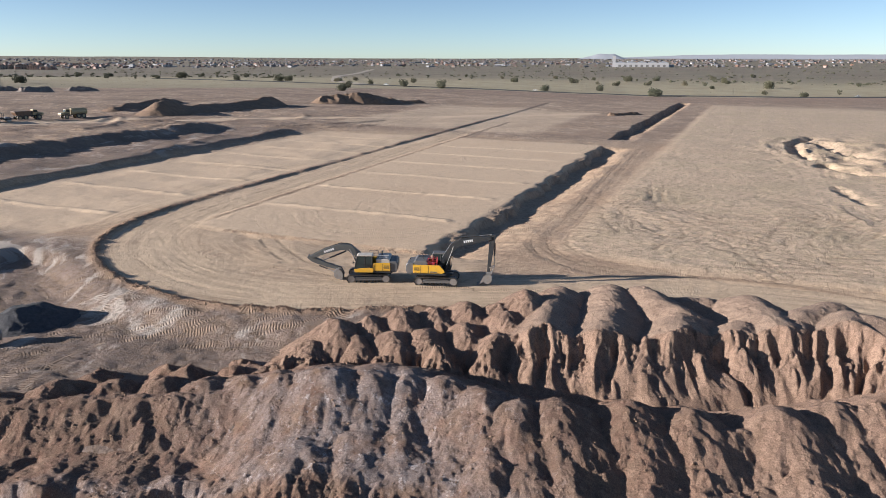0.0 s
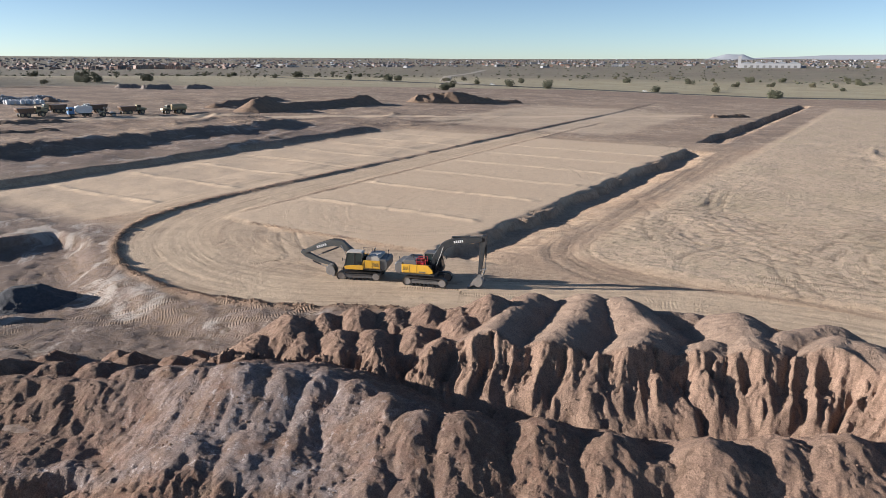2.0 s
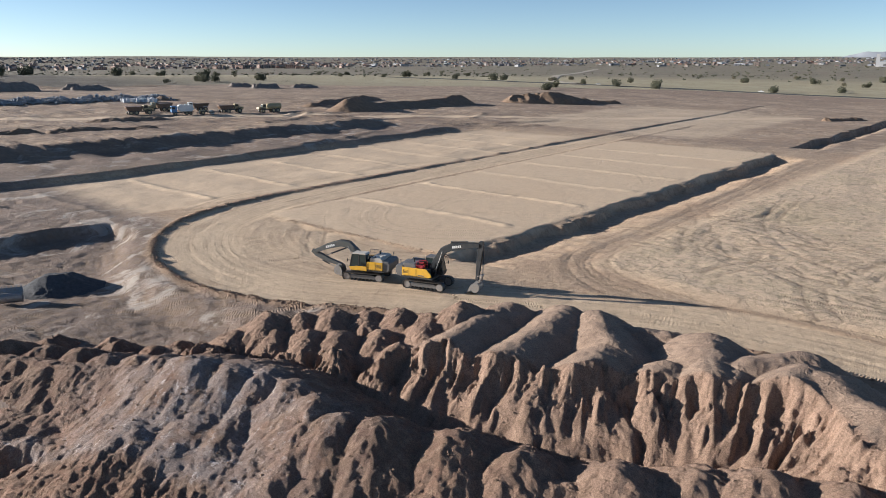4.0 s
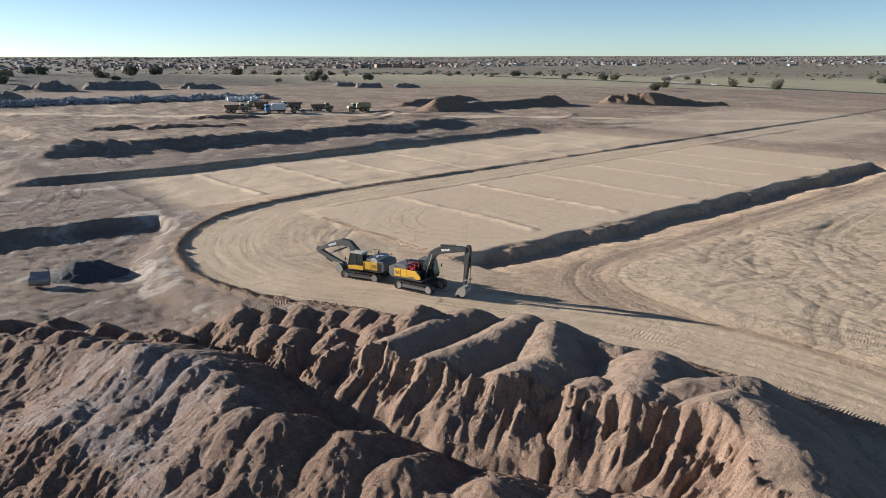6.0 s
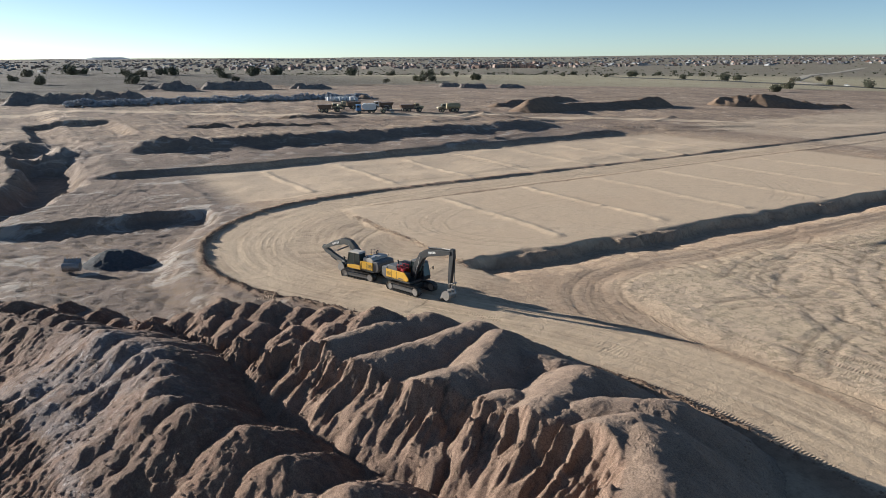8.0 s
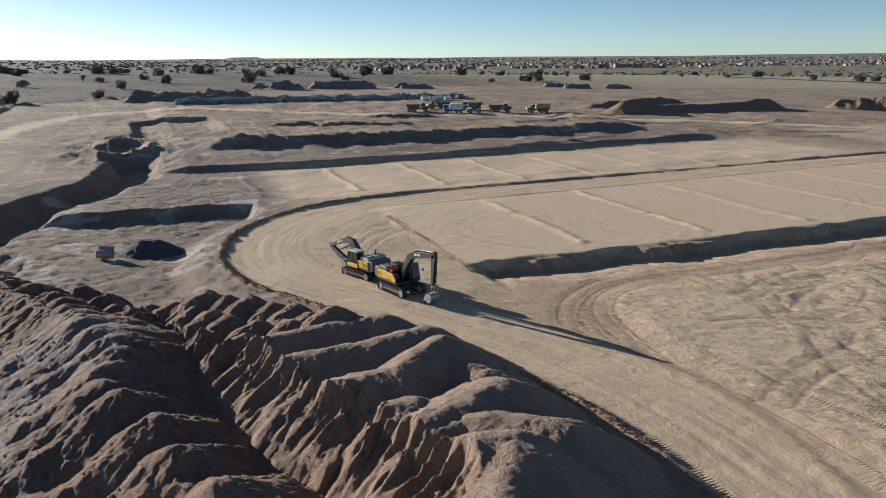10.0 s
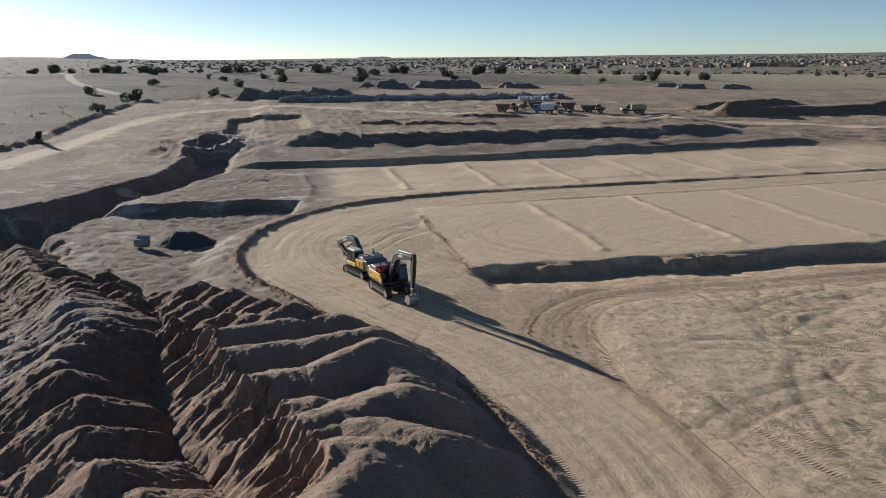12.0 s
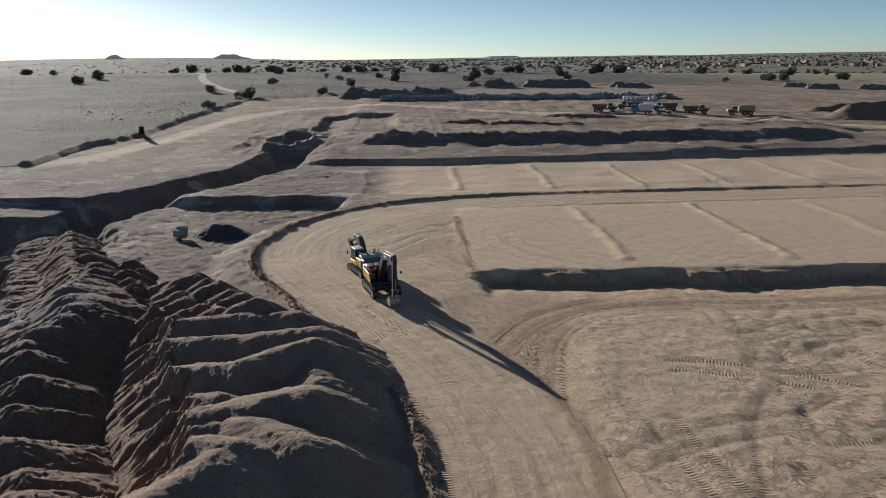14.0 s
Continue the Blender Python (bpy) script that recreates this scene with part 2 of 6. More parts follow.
    z = z + 0.14 * west * fbm(x * 0.15, y * 0.15, 3, 63) * smooth(-116, -122, x)

    dug = smooth(-116, -126, gx) * smooth(-300, -270, gx) * (0.6 * smooth(0, 12, gy) + 0.4 * smooth(44, 54, gy)) * smooth(330, 290, gy) * site
    z = z + dug * (0.2 * ridged(gx * 0.045, gy * 0.11, 3, 65) + 0.12 * ridged(gx * 0.2, gy * 0.35, 2, 66))
    bank, _ = nearest_track(gx, gy, BANKS)
    z = z + 0.55 * np.exp(-(bank / 1.3) ** 2) * (0.7 + 0.5 * vnoise(gx * 0.2, gy * 0.2, 67))

    # the yard below the loop, cut in at its west side
    yard = smooth(-80.8, -79.4, x + 0.35 * (wx - x))
    yard = yard * smooth(64.0, 61.5, wy) * smooth(2.0, 6.5, -off) * smooth(-30, 24, y)
    z = z - 1.35 * yard
    face = np.exp(-((wx + 80.0) / 2.6) ** 2) * smooth(34, 40, y) * smooth(66, 60, y)
    z = z + face * (0.2 * ridged(x * 0.3, y * 0.22, 4, 68) + 0.05)

    # the drop south of the heaps
    sd, ss, _ = along_line(wx, wy, SCARP)
    low = sd * -ss
    z = z - 3.4 * smooth(-3.5, 0.5, low) * smooth(-72, -62, x)
    z = z - 3.2 * smooth(0, 9, low) * smooth(-72, -62, x)
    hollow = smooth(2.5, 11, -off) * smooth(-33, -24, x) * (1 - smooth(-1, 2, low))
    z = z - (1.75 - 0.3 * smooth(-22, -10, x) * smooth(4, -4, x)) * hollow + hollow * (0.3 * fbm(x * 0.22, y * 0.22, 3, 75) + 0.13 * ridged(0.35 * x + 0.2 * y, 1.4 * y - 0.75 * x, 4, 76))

    # the channel that runs off to the west
    cd, cs, crun = along_line(ux, uy, CHANNEL)
    chan = 1 - smooth(2.5, 6.8, cd + 0.8 * vnoise(gx * 0.2, gy * 0.2, 73))
    z = z - 3.2 * chan
    rock = (1 - smooth(6, 26, np.hypot((gx + 148) * 0.75, (gy - 44) * 1.3))) * smooth(2, 6, cd)
    z = z + rock * (1.6 * ridged(gx * 0.06, gy * 0.09, 4, 74) - 0.8)
    basin = smooth(-206, -203, ux) * smooth(-166, -176, ux) * smooth(47, 50, uy) * smooth(73, 68, uy)
    z = z - 1.5 * basin

    # pits and spoil in the east of the field
    px, py = gx - 9, gy
    qx, qy = ux - 9, uy
    pit = np.exp(-(((px - 22) / 19) ** 2 + ((py - 222) / 44) ** 2))
    z = z + pit * (0.8 * ridged(px * 0.2, py * 0.12, 4, 81) - 0.2)
    for line, half, deep in (([(12, 264), (5.5, 243), (5, 222), (7, 203)], 1.6, 1.7), ([(13, 248), (15, 228), (19, 216)], 2.4, 2.0), ([(10, 192), (17, 181), (27, 182), (40, 190)], 2.4, 2.0), ([(9, 160), (12, 142)], 0.9, 0.6), ([(30, 250), (40, 236)], 1.4, 0.8)):
        some = np.nonzero((np.abs(px - 20) < 35) & (np.abs(py - 205) < 90))[0]
        if len(some):
            d, _, _ = along_line(qx[some], qy[some], line)
            z[some] = z[some] - 0.8 * deep * (1 - smooth(half * 0.2, half * 1.7, d + 0.8 * vnoise(px[some] * 0.4, py[some] * 0.4, 82)))
    for line, high in (([(6, 143), (10, 119), (13.5, 107), (17, 101), (30, 92)], 0.22), ([(2, 256), (-2, 236), (0, 214)], 0.4)):
        d, _, _ = along_line(qx, qy, line)
        z = z + high * np.exp(-(d / 1.0) ** 2) * (0.6 + 0.5 * vnoise(px * 0.5, py * 0.5, 83))

    # verge ditch and road along the north edge
    z = z + 0.12 * site * fbm(x * 0.12, y * 0.12, 3, 91) * (1 - lane) * (1 - pad1)
    near = smooth(240, 120, np.hypot(x, y - 60))
    churn = (1 - lane) * (1 - pad1) * smooth(-112, -104, x) * near * np.maximum(smooth(64, 60, y), field)
    z = z + churn * (0.10 - 0.07 * field) * ridged(wx * 0.7, wy * 0.7, 3, 92)
    z = z + 0.02 * near * fbm(x * 1.1, y * 1.1, 3, 93)

    # wheel tracks: offset from the nearest one and way along it, in two layers
    tyre, tyre_run = nearest_track(x, y, TRACKS)
    tyre_b, tyre_run_b = nearest_track(x, y, CROSS_TRACKS)
    tyre_c, tyre_run_c = nearest_track(x, y, ROAD_TRACKS)
    road = lane > 0.2
    tyre = np.where(road & (y < 130), 4.0, tyre)
    tyre_b, tyre_run_b = np.where(road, tyre_c, tyre_b), np.where(road, tyre_run_c, tyre_run_b)
    for q in (tyre, tyre_b):
        calm = 1 - 0.7 * pad1
        z = z - calm * 0.075 * np.exp(-((np.abs(q) - 1.05) / 0.42) ** 2) + calm * 0.04 * np.exp(-((np.abs(q) - 1.85) / 0.4) ** 2)

    dd, _, _ = along_line(gx, gy, DIRT_ROAD)
    droad = 1 - smooth(2.5, 4.5, dd + 0.8 * vnoise(x * .2, y * .2, 95))
    grey = np.clip(smooth(26, 8, np.hypot((gx + 148) * 0.8, (gy - 45) * 1.2)) + 0.8 * smooth(0.2, 0.9, vnoise(x * 0.05, y * 0.05, 96)) * yard * smooth(-34, -40, x), 0, 1)
    pale = np.clip(smooth(-135, -128, gx) * smooth(-55, -64, gx) * smooth(225, 235, gy) * smooth(345, 330, gy) + 0.8 * strip + 0.9 * droad, 0, 1)
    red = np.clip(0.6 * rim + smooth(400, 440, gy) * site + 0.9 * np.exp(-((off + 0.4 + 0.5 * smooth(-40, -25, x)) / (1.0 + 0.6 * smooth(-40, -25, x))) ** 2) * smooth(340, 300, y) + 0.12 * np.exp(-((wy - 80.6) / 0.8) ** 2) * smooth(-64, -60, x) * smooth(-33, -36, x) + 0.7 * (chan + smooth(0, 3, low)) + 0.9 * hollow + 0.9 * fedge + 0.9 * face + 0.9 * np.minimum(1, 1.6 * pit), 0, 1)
    # the west grass mask stands for backlit shade, not another plant cover
    masks = {"site": site, "lane": np.clip(lane + 0.8 * smooth(0.8, 1.8, -off) * smooth(7.5, 5.5, -off) * smooth(68, 84, y) * smooth(240, 220, y) + droad * 0.7 + 0.75 * smooth(8.5, 11.5, off) * (1 - pad1) * smooth(-82, -78, x) * smooth(-22, -30, x) * smooth(84, 81, y), 0, 1), "pad": np.clip(pad1 + smooth(-114, -111, x + .12 * (y - 64)) * smooth(-82, -84, x + 0.06 * np.maximum(0, y - 85)) * smooth(55, 60, y) * smooth(225, 215, y), 0, 1), "grey": grey, "pale": pale, "red": red, "across": off, "run": run, "khaki": smooth(300, 480, gy - 0.5 * (gx + 200)) * smooth(1150, 950, np.hypot(x, y)), "backlit_and_far": np.maximum(smooth(330, 180, y + 0.1 * x), 0.5 * smooth(1000, 1300, np.hypot(x, y))), "tyre": tyre, "tyre_run": tyre_run, "tyre_b": tyre_b, "tyre_run_b": tyre_run_b, "field": field, "brown": np.clip(smooth(-0.6, -1.6, off) * smooth(72, 66, y) * smooth(-125, -110, x) * smooth(-22, -30, x) + 0.8 * smooth(-115, -118, x + 0.12 * (y - 64)) * smooth(-165, -150, x) * smooth(220, 200, y) * smooth(45, 52, y) + hollow, 0, 1), "work": site * (1 - droad) * np.clip(smooth(-118, -126, x + 0.1 * (y - 64)) + smooth(222, 250, y) * 0.8 + 0.6 * yard * smooth(-34, -42, x), 0, 1) * (1 - pale * 0.7)}
    return z, masks


def ground_at(x, y):
    z, _ = ground_height(np.array([float(x)]), np.array([float(y)]))
    return float(z[0])


# ---- materials ----
class Nodes:
    """A material's node tree, with short calls."""

    def __init__(self, name):
        self.m = bpy.data.materials.new(name)
        self.m.use_nodes = True
        self.t = self.m.node_tree
        self.b = self.t.nodes["Principled BSDF"]

    def put(self, kind, **values):
        n = self.t.nodes.new(kind)
        for k, v in values.items():
            n.inputs[k].default_value = v
        return n

    def link(self, a, b):
        self.t.links.new(a, b)

    def attr(self, name):
        n = self.t.nodes.new("ShaderNodeAttribute")
        n.attribute_name = name
        return n.outputs["Fac"]

    def where(self):
        return self.t.nodes.new("ShaderNodeNewGeometry").outputs["Position"]

    def noise(self, scale, detail=4.0, rough=0.55, vector=None):
        n = self.put("ShaderNodeTexNoise", Scale=scale, Detail=detail, Roughness=rough)
        if vector is not None:
            self.link(vector, n.inputs["Vector"])
        return n.outputs["Fac"]

    def ramp(self, fac, a, b):
        n = self.t.nodes.new("ShaderNodeMapRange")
        n.inputs["From Min"].default_value, n.inputs["From Max"].default_value = a, b
        self.link(fac, n.inputs["Value"])
        return n.outputs["Result"]

    def math(self, op, a, b):
        n = self.t.nodes.new("ShaderNodeMath")
        n.operation = op
        for s, v in zip(n.inputs, (a, b)):
            if isinstance(v, (int, float)):
                s.default_value = v
            else:
                self.link(v, s)
        return n.outputs[0]

    def mix(self, fac, a, b, kind="MIX"):
        n = self.t.nodes.new("ShaderNodeMix")
        n.data_type, n.blend_type = "RGBA", kind
        for s, v in ((n.inputs[0], fac), (n.inputs[6], a), (n.inputs[7], b)):
            if isinstance(v, tuple):
                s.default_value = (*v, 1)
            elif isinstance(v, (int, float)):
                s.default_value = v
            else:
                self.link(v, s)
        return n.outputs[2]

    def bump(self, height, strength, distance):
        n = self.put("ShaderNodeBump", Strength=strength, Distance=distance)
        self.link(height, n.inputs["Height"])
        self.link(n.outputs[0], self.b.inputs["Normal"])

    def done(self, colour, rough=0.9, metal=0.0):
        if isinstance(colour, tuple):
            self.b.inputs["Base Color"].default_value = (*colour, 1)
        else:
            self.link(colour, self.b.inputs["Base Color"])
        if isinstance(rough, (int, float)):
            self.b.inputs["Roughness"].default_value = rough
        else:
            self.link(rough, self.b.inputs["Roughness"])
        self.b.inputs["Metallic"].default_value = metal
        return self.m


SAND, PALE, BROWN, CLAY, GREYS, GRASS = (0.52, 0.38, 0.255), (0.60, 0.46, 0.32), (0.28, 0.185, 0.118), (0.43, 0.28, 0.175), (0.30, 0.255, 0.235), (0.25, 0.22, 0.145)


def ground_material():
    n = Nodes("ground_soil")
    p = n.where()
    big, mid, fine, speck = n.noise(0.03, 5, 0.6, p), n.noise(0.3, 6, 0.65, p), n.noise(1.7, 8, 0.7, p), n.noise(9, 4, 0.65, p)
    site, pad, lane = n.attr("site"), n.attr("pad"), n.attr("lane")
    col = n.mix(n.ramp(mid, 0.36, 0.64), SAND, (0.42, 0.30, 0.205))
    col = n.mix(n.math("MULTIPLY", n.ramp(big, 0.46, 0.66), 0.6), col, CLAY)
    col = n.mix(n.math("MULTIPLY", n.ramp(fine, 0.48, 0.64), 0.75), col, BROWN)
    # long drag marks that bend with a slow warp
    warp = n.put("ShaderNodeVectorMath")
    warp.operation = "ADD"
    stretch = n.put("ShaderNodeMapping")
    stretch.inputs["Scale"].default_value = (0.9, 0.2, 1.0)
    stretch.inputs["Rotation"].default_value = (0, 0, radians(28))
    slow = n.put("ShaderNodeTexNoise", Scale=0.05, Detail=2.0)
    n.link(p, slow.inputs["Vector"])
    grow = n.put("ShaderNodeVectorMath")
    grow.operation = "SCALE"
    grow.inputs["Scale"].default_value = 30.0
    n.link(slow.outputs["Color"], grow.inputs[0])
    n.link(p, warp.inputs[0])
    n.link(grow.outputs[0], warp.inputs[1])
    n.link(warp.outputs[0], stretch.inputs["Vector"])
    drag = n.noise(1.0, 5, 0.6, stretch.outputs[0])
    col = n.mix(n.math("MULTIPLY", n.ramp(drag, 0.5, 0.66), 0.5), col, (0.30, 0.205, 0.135))
    pad_col = n.mix(n.ramp(fine, 0.3, 0.75), (0.70, 0.53, 0.36), (0.61, 0.455, 0.305))
    pad_col = n.mix(n.math("MULTIPLY", n.ramp(drag, 0.56, 0.7), 0.5), pad_col, (0.52, 0.38, 0.25))
    pad_col = n.mix(n.math("MULTIPLY", n.ramp(big, 0.5, 0.7), 0.5), pad_col, (0.64, 0.46, 0.30))
    col = n.mix(n.math("MULTIPLY", pad, 0.8), col, pad_col)
    # tyre lanes that follow the road
    comb = n.put("ShaderNodeCombineXYZ")
    n.link(n.math("MULTIPLY", n.attr("across"), 1.5), comb.inputs[0])
    n.link(n.math("MULTIPLY", n.attr("run"), 0.045), comb.inputs[1])
    streak = n.noise(1.0, 6, 0.65, comb.outputs[0])
    lane_col = n.mix(n.math("MULTIPLY", n.ramp(streak, 0.38, 0.64), n.ramp(n.noise(0.14, 5, 0.6, p), 0.3, 0.6)), (0.66, 0.50, 0.335), (0.42, 0.30, 0.195))
    lane_col = n.mix(n.math("MULTIPLY", n.ramp(fine, 0.5, 0.7), 0.4), lane_col, (0.36, 0.25, 0.165))
    col = n.mix(n.math("MULTIPLY", lane, 0.85), col, lane_col)
    col = n.mix(n.math("MULTIPLY", n.attr("pale"), n.ramp(fine, 0.2, 0.6)), col, PALE)
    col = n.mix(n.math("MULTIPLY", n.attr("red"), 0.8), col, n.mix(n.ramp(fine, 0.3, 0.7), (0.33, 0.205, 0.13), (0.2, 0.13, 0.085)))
    col = n.mix(n.math("MULTIPLY", n.attr("grey"), 0.8), col, n.mix(n.ramp(fine, 0.35, 0.7), GREYS, (0.24, 0.2, 0.18)))
    # dug and driven ground in the west of the works
    band = n.put("ShaderNodeMapping")
    band.inputs["Scale"].default_value = (0.10, 0.035, 1.0)
    band.inputs["Rotation"].default_value = (0, 0, radians(-14))
    n.link(warp.outputs[0], band.inputs["Vector"])
    dug = n.noise(1.0, 7, 0.66, band.outputs[0])
    col = n.mix(n.math("MULTIPLY", n.attr("work"), n.ramp(dug, 0.485, 0.56)), col, n.mix(n.ramp(fine, 0.35, 0.65), (0.36, 0.275, 0.205), (0.22, 0.16, 0.12)))
    col = n.mix(n.math("MULTIPLY", n.math("MULTIPLY", n.attr("work"), n.ramp(dug, 0.45, 0.37)), 0.8), col, (0.60, 0.48, 0.365))
    col = n.mix(n.math("MULTIPLY", n.attr("work"), n.ramp(n.noise(0.045, 7, 0.7, p), 0.42, 0.6)), col, n.mix(n.ramp(fine, 0.35, 0.65), (0.29, 0.205, 0.145), (0.19, 0.13, 0.092)))
    band2 = n.put("ShaderNodeMapping")
    band2.inputs["Scale"].default_value = (0.5, 0.09, 1.0)
    band2.inputs["Rotation"].default_value = (0, 0, radians(-8))
    n.link(warp.outputs[0], band2.inputs["Vector"])
    scrape = n.noise(1.0, 6, 0.68, band2.outputs[0])
    col = n.mix(n.math("MULTIPLY", n.math("MULTIPLY", n.math("MAXIMUM", n.attr("work"), n.attr("brown")), n.ramp(scrape, 0.52, 0.6)), 0.75), col, (0.20, 0.135, 0.09))
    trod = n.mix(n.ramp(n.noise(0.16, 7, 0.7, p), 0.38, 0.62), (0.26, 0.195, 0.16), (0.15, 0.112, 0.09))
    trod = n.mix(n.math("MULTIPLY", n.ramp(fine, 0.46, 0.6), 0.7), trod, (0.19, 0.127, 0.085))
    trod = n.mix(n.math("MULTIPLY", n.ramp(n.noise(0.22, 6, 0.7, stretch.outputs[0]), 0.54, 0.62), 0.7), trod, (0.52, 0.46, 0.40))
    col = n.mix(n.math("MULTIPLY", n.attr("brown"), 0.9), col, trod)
    # weeds in the field, and wheel tracks
    weeds = n.math("MULTIPLY", n.attr("field"), n.ramp(n.noise(0.9, 8, 0.75, p), 0.48, 0.6))
    col = n.mix(n.math("MULTIPLY", n.attr("field"), 0.75), col, (0.68, 0.515, 0.36))
    col = n.mix(n.math("MULTIPLY", weeds, 0.6), col, (0.25, 0.20, 0.12))
    col = n.mix(n.math("MULTIPLY", n.attr("field"), n.math("MULTIPLY", n.ramp(n.noise(0.05, 4, 0.6, p), 0.48, 0.65), 0.35)), col, (0.44, 0.355, 0.215))
    scuff = n.put("ShaderNodeMapping")
    scuff.inputs["Scale"].default_value = (2.0, 0.7, 1.0)
    scuff.inputs["Rotation"].default_value = (0, 0, radians(62))
    n.link(warp.outputs[0], scuff.inputs["Vector"])
    mark = n.math("MULTIPLY", n.ramp(n.noise(1.0, 7, 0.72, scuff.outputs[0]), 0.52, 0.6), n.ramp(n.noise(0.09, 5, 0.65, p), 0.4, 0.55))
    mark = n.math("MULTIPLY", mark, n.attr("field"))
    col = n.mix(n.math("MULTIPLY", mark, 0.4), col, (0.23, 0.17, 0.105))
    prints = []
    for side_name, run_name, seed in (("tyre", "tyre_run", 0.25), ("tyre_b", "tyre_run_b", 0.31)):
        tyre = n.math("ABSOLUTE", n.attr(side_name), 0.0)
        wheel_at = n.math("SUBTRACT", 1.0, n.math("MULTIPLY", n.math("ABSOLUTE", n.math("SUBTRACT", tyre, 1.05), 0.0), 2.4))
        wheel_at = n.math("MULTIPLY", n.math("MAXIMUM", wheel_at, 0.0), n.ramp(n.noise(seed, 4, 0.6, p), 0.34, 0.5))
        wheel_at = n.math("MULTIPLY", wheel_at, n.math("SUBTRACT", 1.0, n.math("MULTIPLY", pad, 0.6)))
        comb3 = n.put("ShaderNodeCombineXYZ")
        n.link(n.attr(side_name), comb3.inputs[0])
        n.link(n.attr(run_name), comb3.inputs[1])
        cleat = n.put("ShaderNodeTexWave", Scale=1.25, Distortion=2.5, Detail=2.0)
        cleat.bands_direction = "Y"
        n.link(comb3.outputs[0], cleat.inputs["Vector"])
        col = n.mix(n.math("MULTIPLY", wheel_at, n.math("ADD", 0.5, n.math("MULTIPLY", n.math("MAXIMUM", n.attr("work"), 0.0), 0.2))), col, (0.25, 0.175, 0.115))
        prints.append(n.math("MULTIPLY", wheel_at, cleat.outputs["Fac"]))
    # dry grass outside the works
    veld = n.mix(n.ramp(n.noise(0.015, 7, 0.68, p), 0.42, 0.62), GRASS, (0.30, 0.25, 0.175))
    veld = n.mix(n.math("MULTIPLY", n.ramp(n.noise(0.12, 7, 0.72, p), 0.48, 0.66), 0.75), veld, (0.19, 0.175, 0.11))
    veld = n.mix(n.math("MULTIPLY", n.ramp(n.noise(0.004, 4, 0.55, p), 0.48, 0.66), 0.8), veld, (0.24, 0.19, 0.135))
    veld = n.mix(n.math("MULTIPLY", n.attr("khaki"), 0.8), veld, n.mix(n.ramp(n.noise(0.03, 7, 0.7, p), 0.4, 0.62), (0.42, 0.365, 0.235), (0.33, 0.28, 0.175)))
    # backlit tufts' shade is painted into the west grass; far plain half as dark
    veld = n.mix(n.math("MULTIPLY", n.attr("backlit_and_far"), 0.88), veld, n.mix(n.ramp(n.noise(0.02, 8, 0.72, p), 0.42, 0.58), (0.072, 0.06, 0.048), (0.14, 0.115, 0.09)))
    col = n.mix(site, veld, col)
    col = n.mix(0.3, col, n.mix(speck, (0.15, 0.15, 0.15), (0.85, 0.85, 0.85)), "OVERLAY")
    # clods, ruts and tread marks
    comb2 = n.put("ShaderNodeCombineXYZ")
    n.link(n.attr("across"), comb2.inputs[0])
    n.link(n.attr("run"), comb2.inputs[1])
    wave = n.put("ShaderNodeTexWave", Scale=0.9, Distortion=3.0, Detail=2.0)
    wave.bands_direction = "Y"
    n.link(comb2.outputs[0], wave.inputs["Vector"])
    patch = n.ramp(n.noise(0.12, 3, 0.5, p), 0.5, 0.6)
    tread = n.math("MULTIPLY", n.math("MULTIPLY", wave.outputs["Fac"], n.ramp(streak, 0.53, 0.6)), n.math("MULTIPLY", lane, patch))
    tops = n.math("ADD", n.math("MULTIPLY", n.noise(4.5, 7, 0.72, p), 0.35), n.math("MULTIPLY", n.noise(0.8, 8, 0.68, p), 0.9))
    tops = n.math("ADD", tops, n.math("MULTIPLY", n.ramp(drag, 0.45, 0.7), 0.05))
    calm = n.math("SUBTRACT", 1.0, n.math("MULTIPLY", pad, 0.55))
    tops = n.math("MULTIPLY", tops, n.math("SUBTRACT", calm, n.math("MULTIPLY", lane, 0.45)))
    tops = n.math("ADD", tops, n.math("MULTIPLY", tread, 0.10))
    tops = n.math("ADD", tops, n.math("MULTIPLY", n.math("MAXIMUM", prints[0], prints[1]), 0.4))
    tops = n.math("ADD", tops, n.math("MULTIPLY", n.math("MULTIPLY", streak, lane), 0.22))
    tuft = n.math("MULTIPLY", n.math("SUBTRACT", 1.0, site), n.math("ADD", n.math("MULTIPLY", n.noise(0.35, 8, 0.75, p), 5.0), n.noise(2.0, 4, 0.7, p)))
    tops = n.math("ADD", tops, tuft)
    tops = n.math("SUBTRACT", tops, n.math("MULTIPLY", mark, 0.2))
    tops = n.math("ADD", tops, n.math("MULTIPLY", n.attr("field"), n.math("MULTIPLY", n.noise(0.9, 8, 0.76, p), 0.5)))
    tops = n.math("ADD", tops, n.math("MULTIPLY", n.math("ADD", n.attr("brown"), n.math("MULTIPLY", n.attr("work"), 0.8)), n.math("MULTIPLY", n.noise(1.1, 8, 0.74, p), 0.9)))
    n.bump(tops, 0.85, 0.3)
    return n.done(col, 0.95)


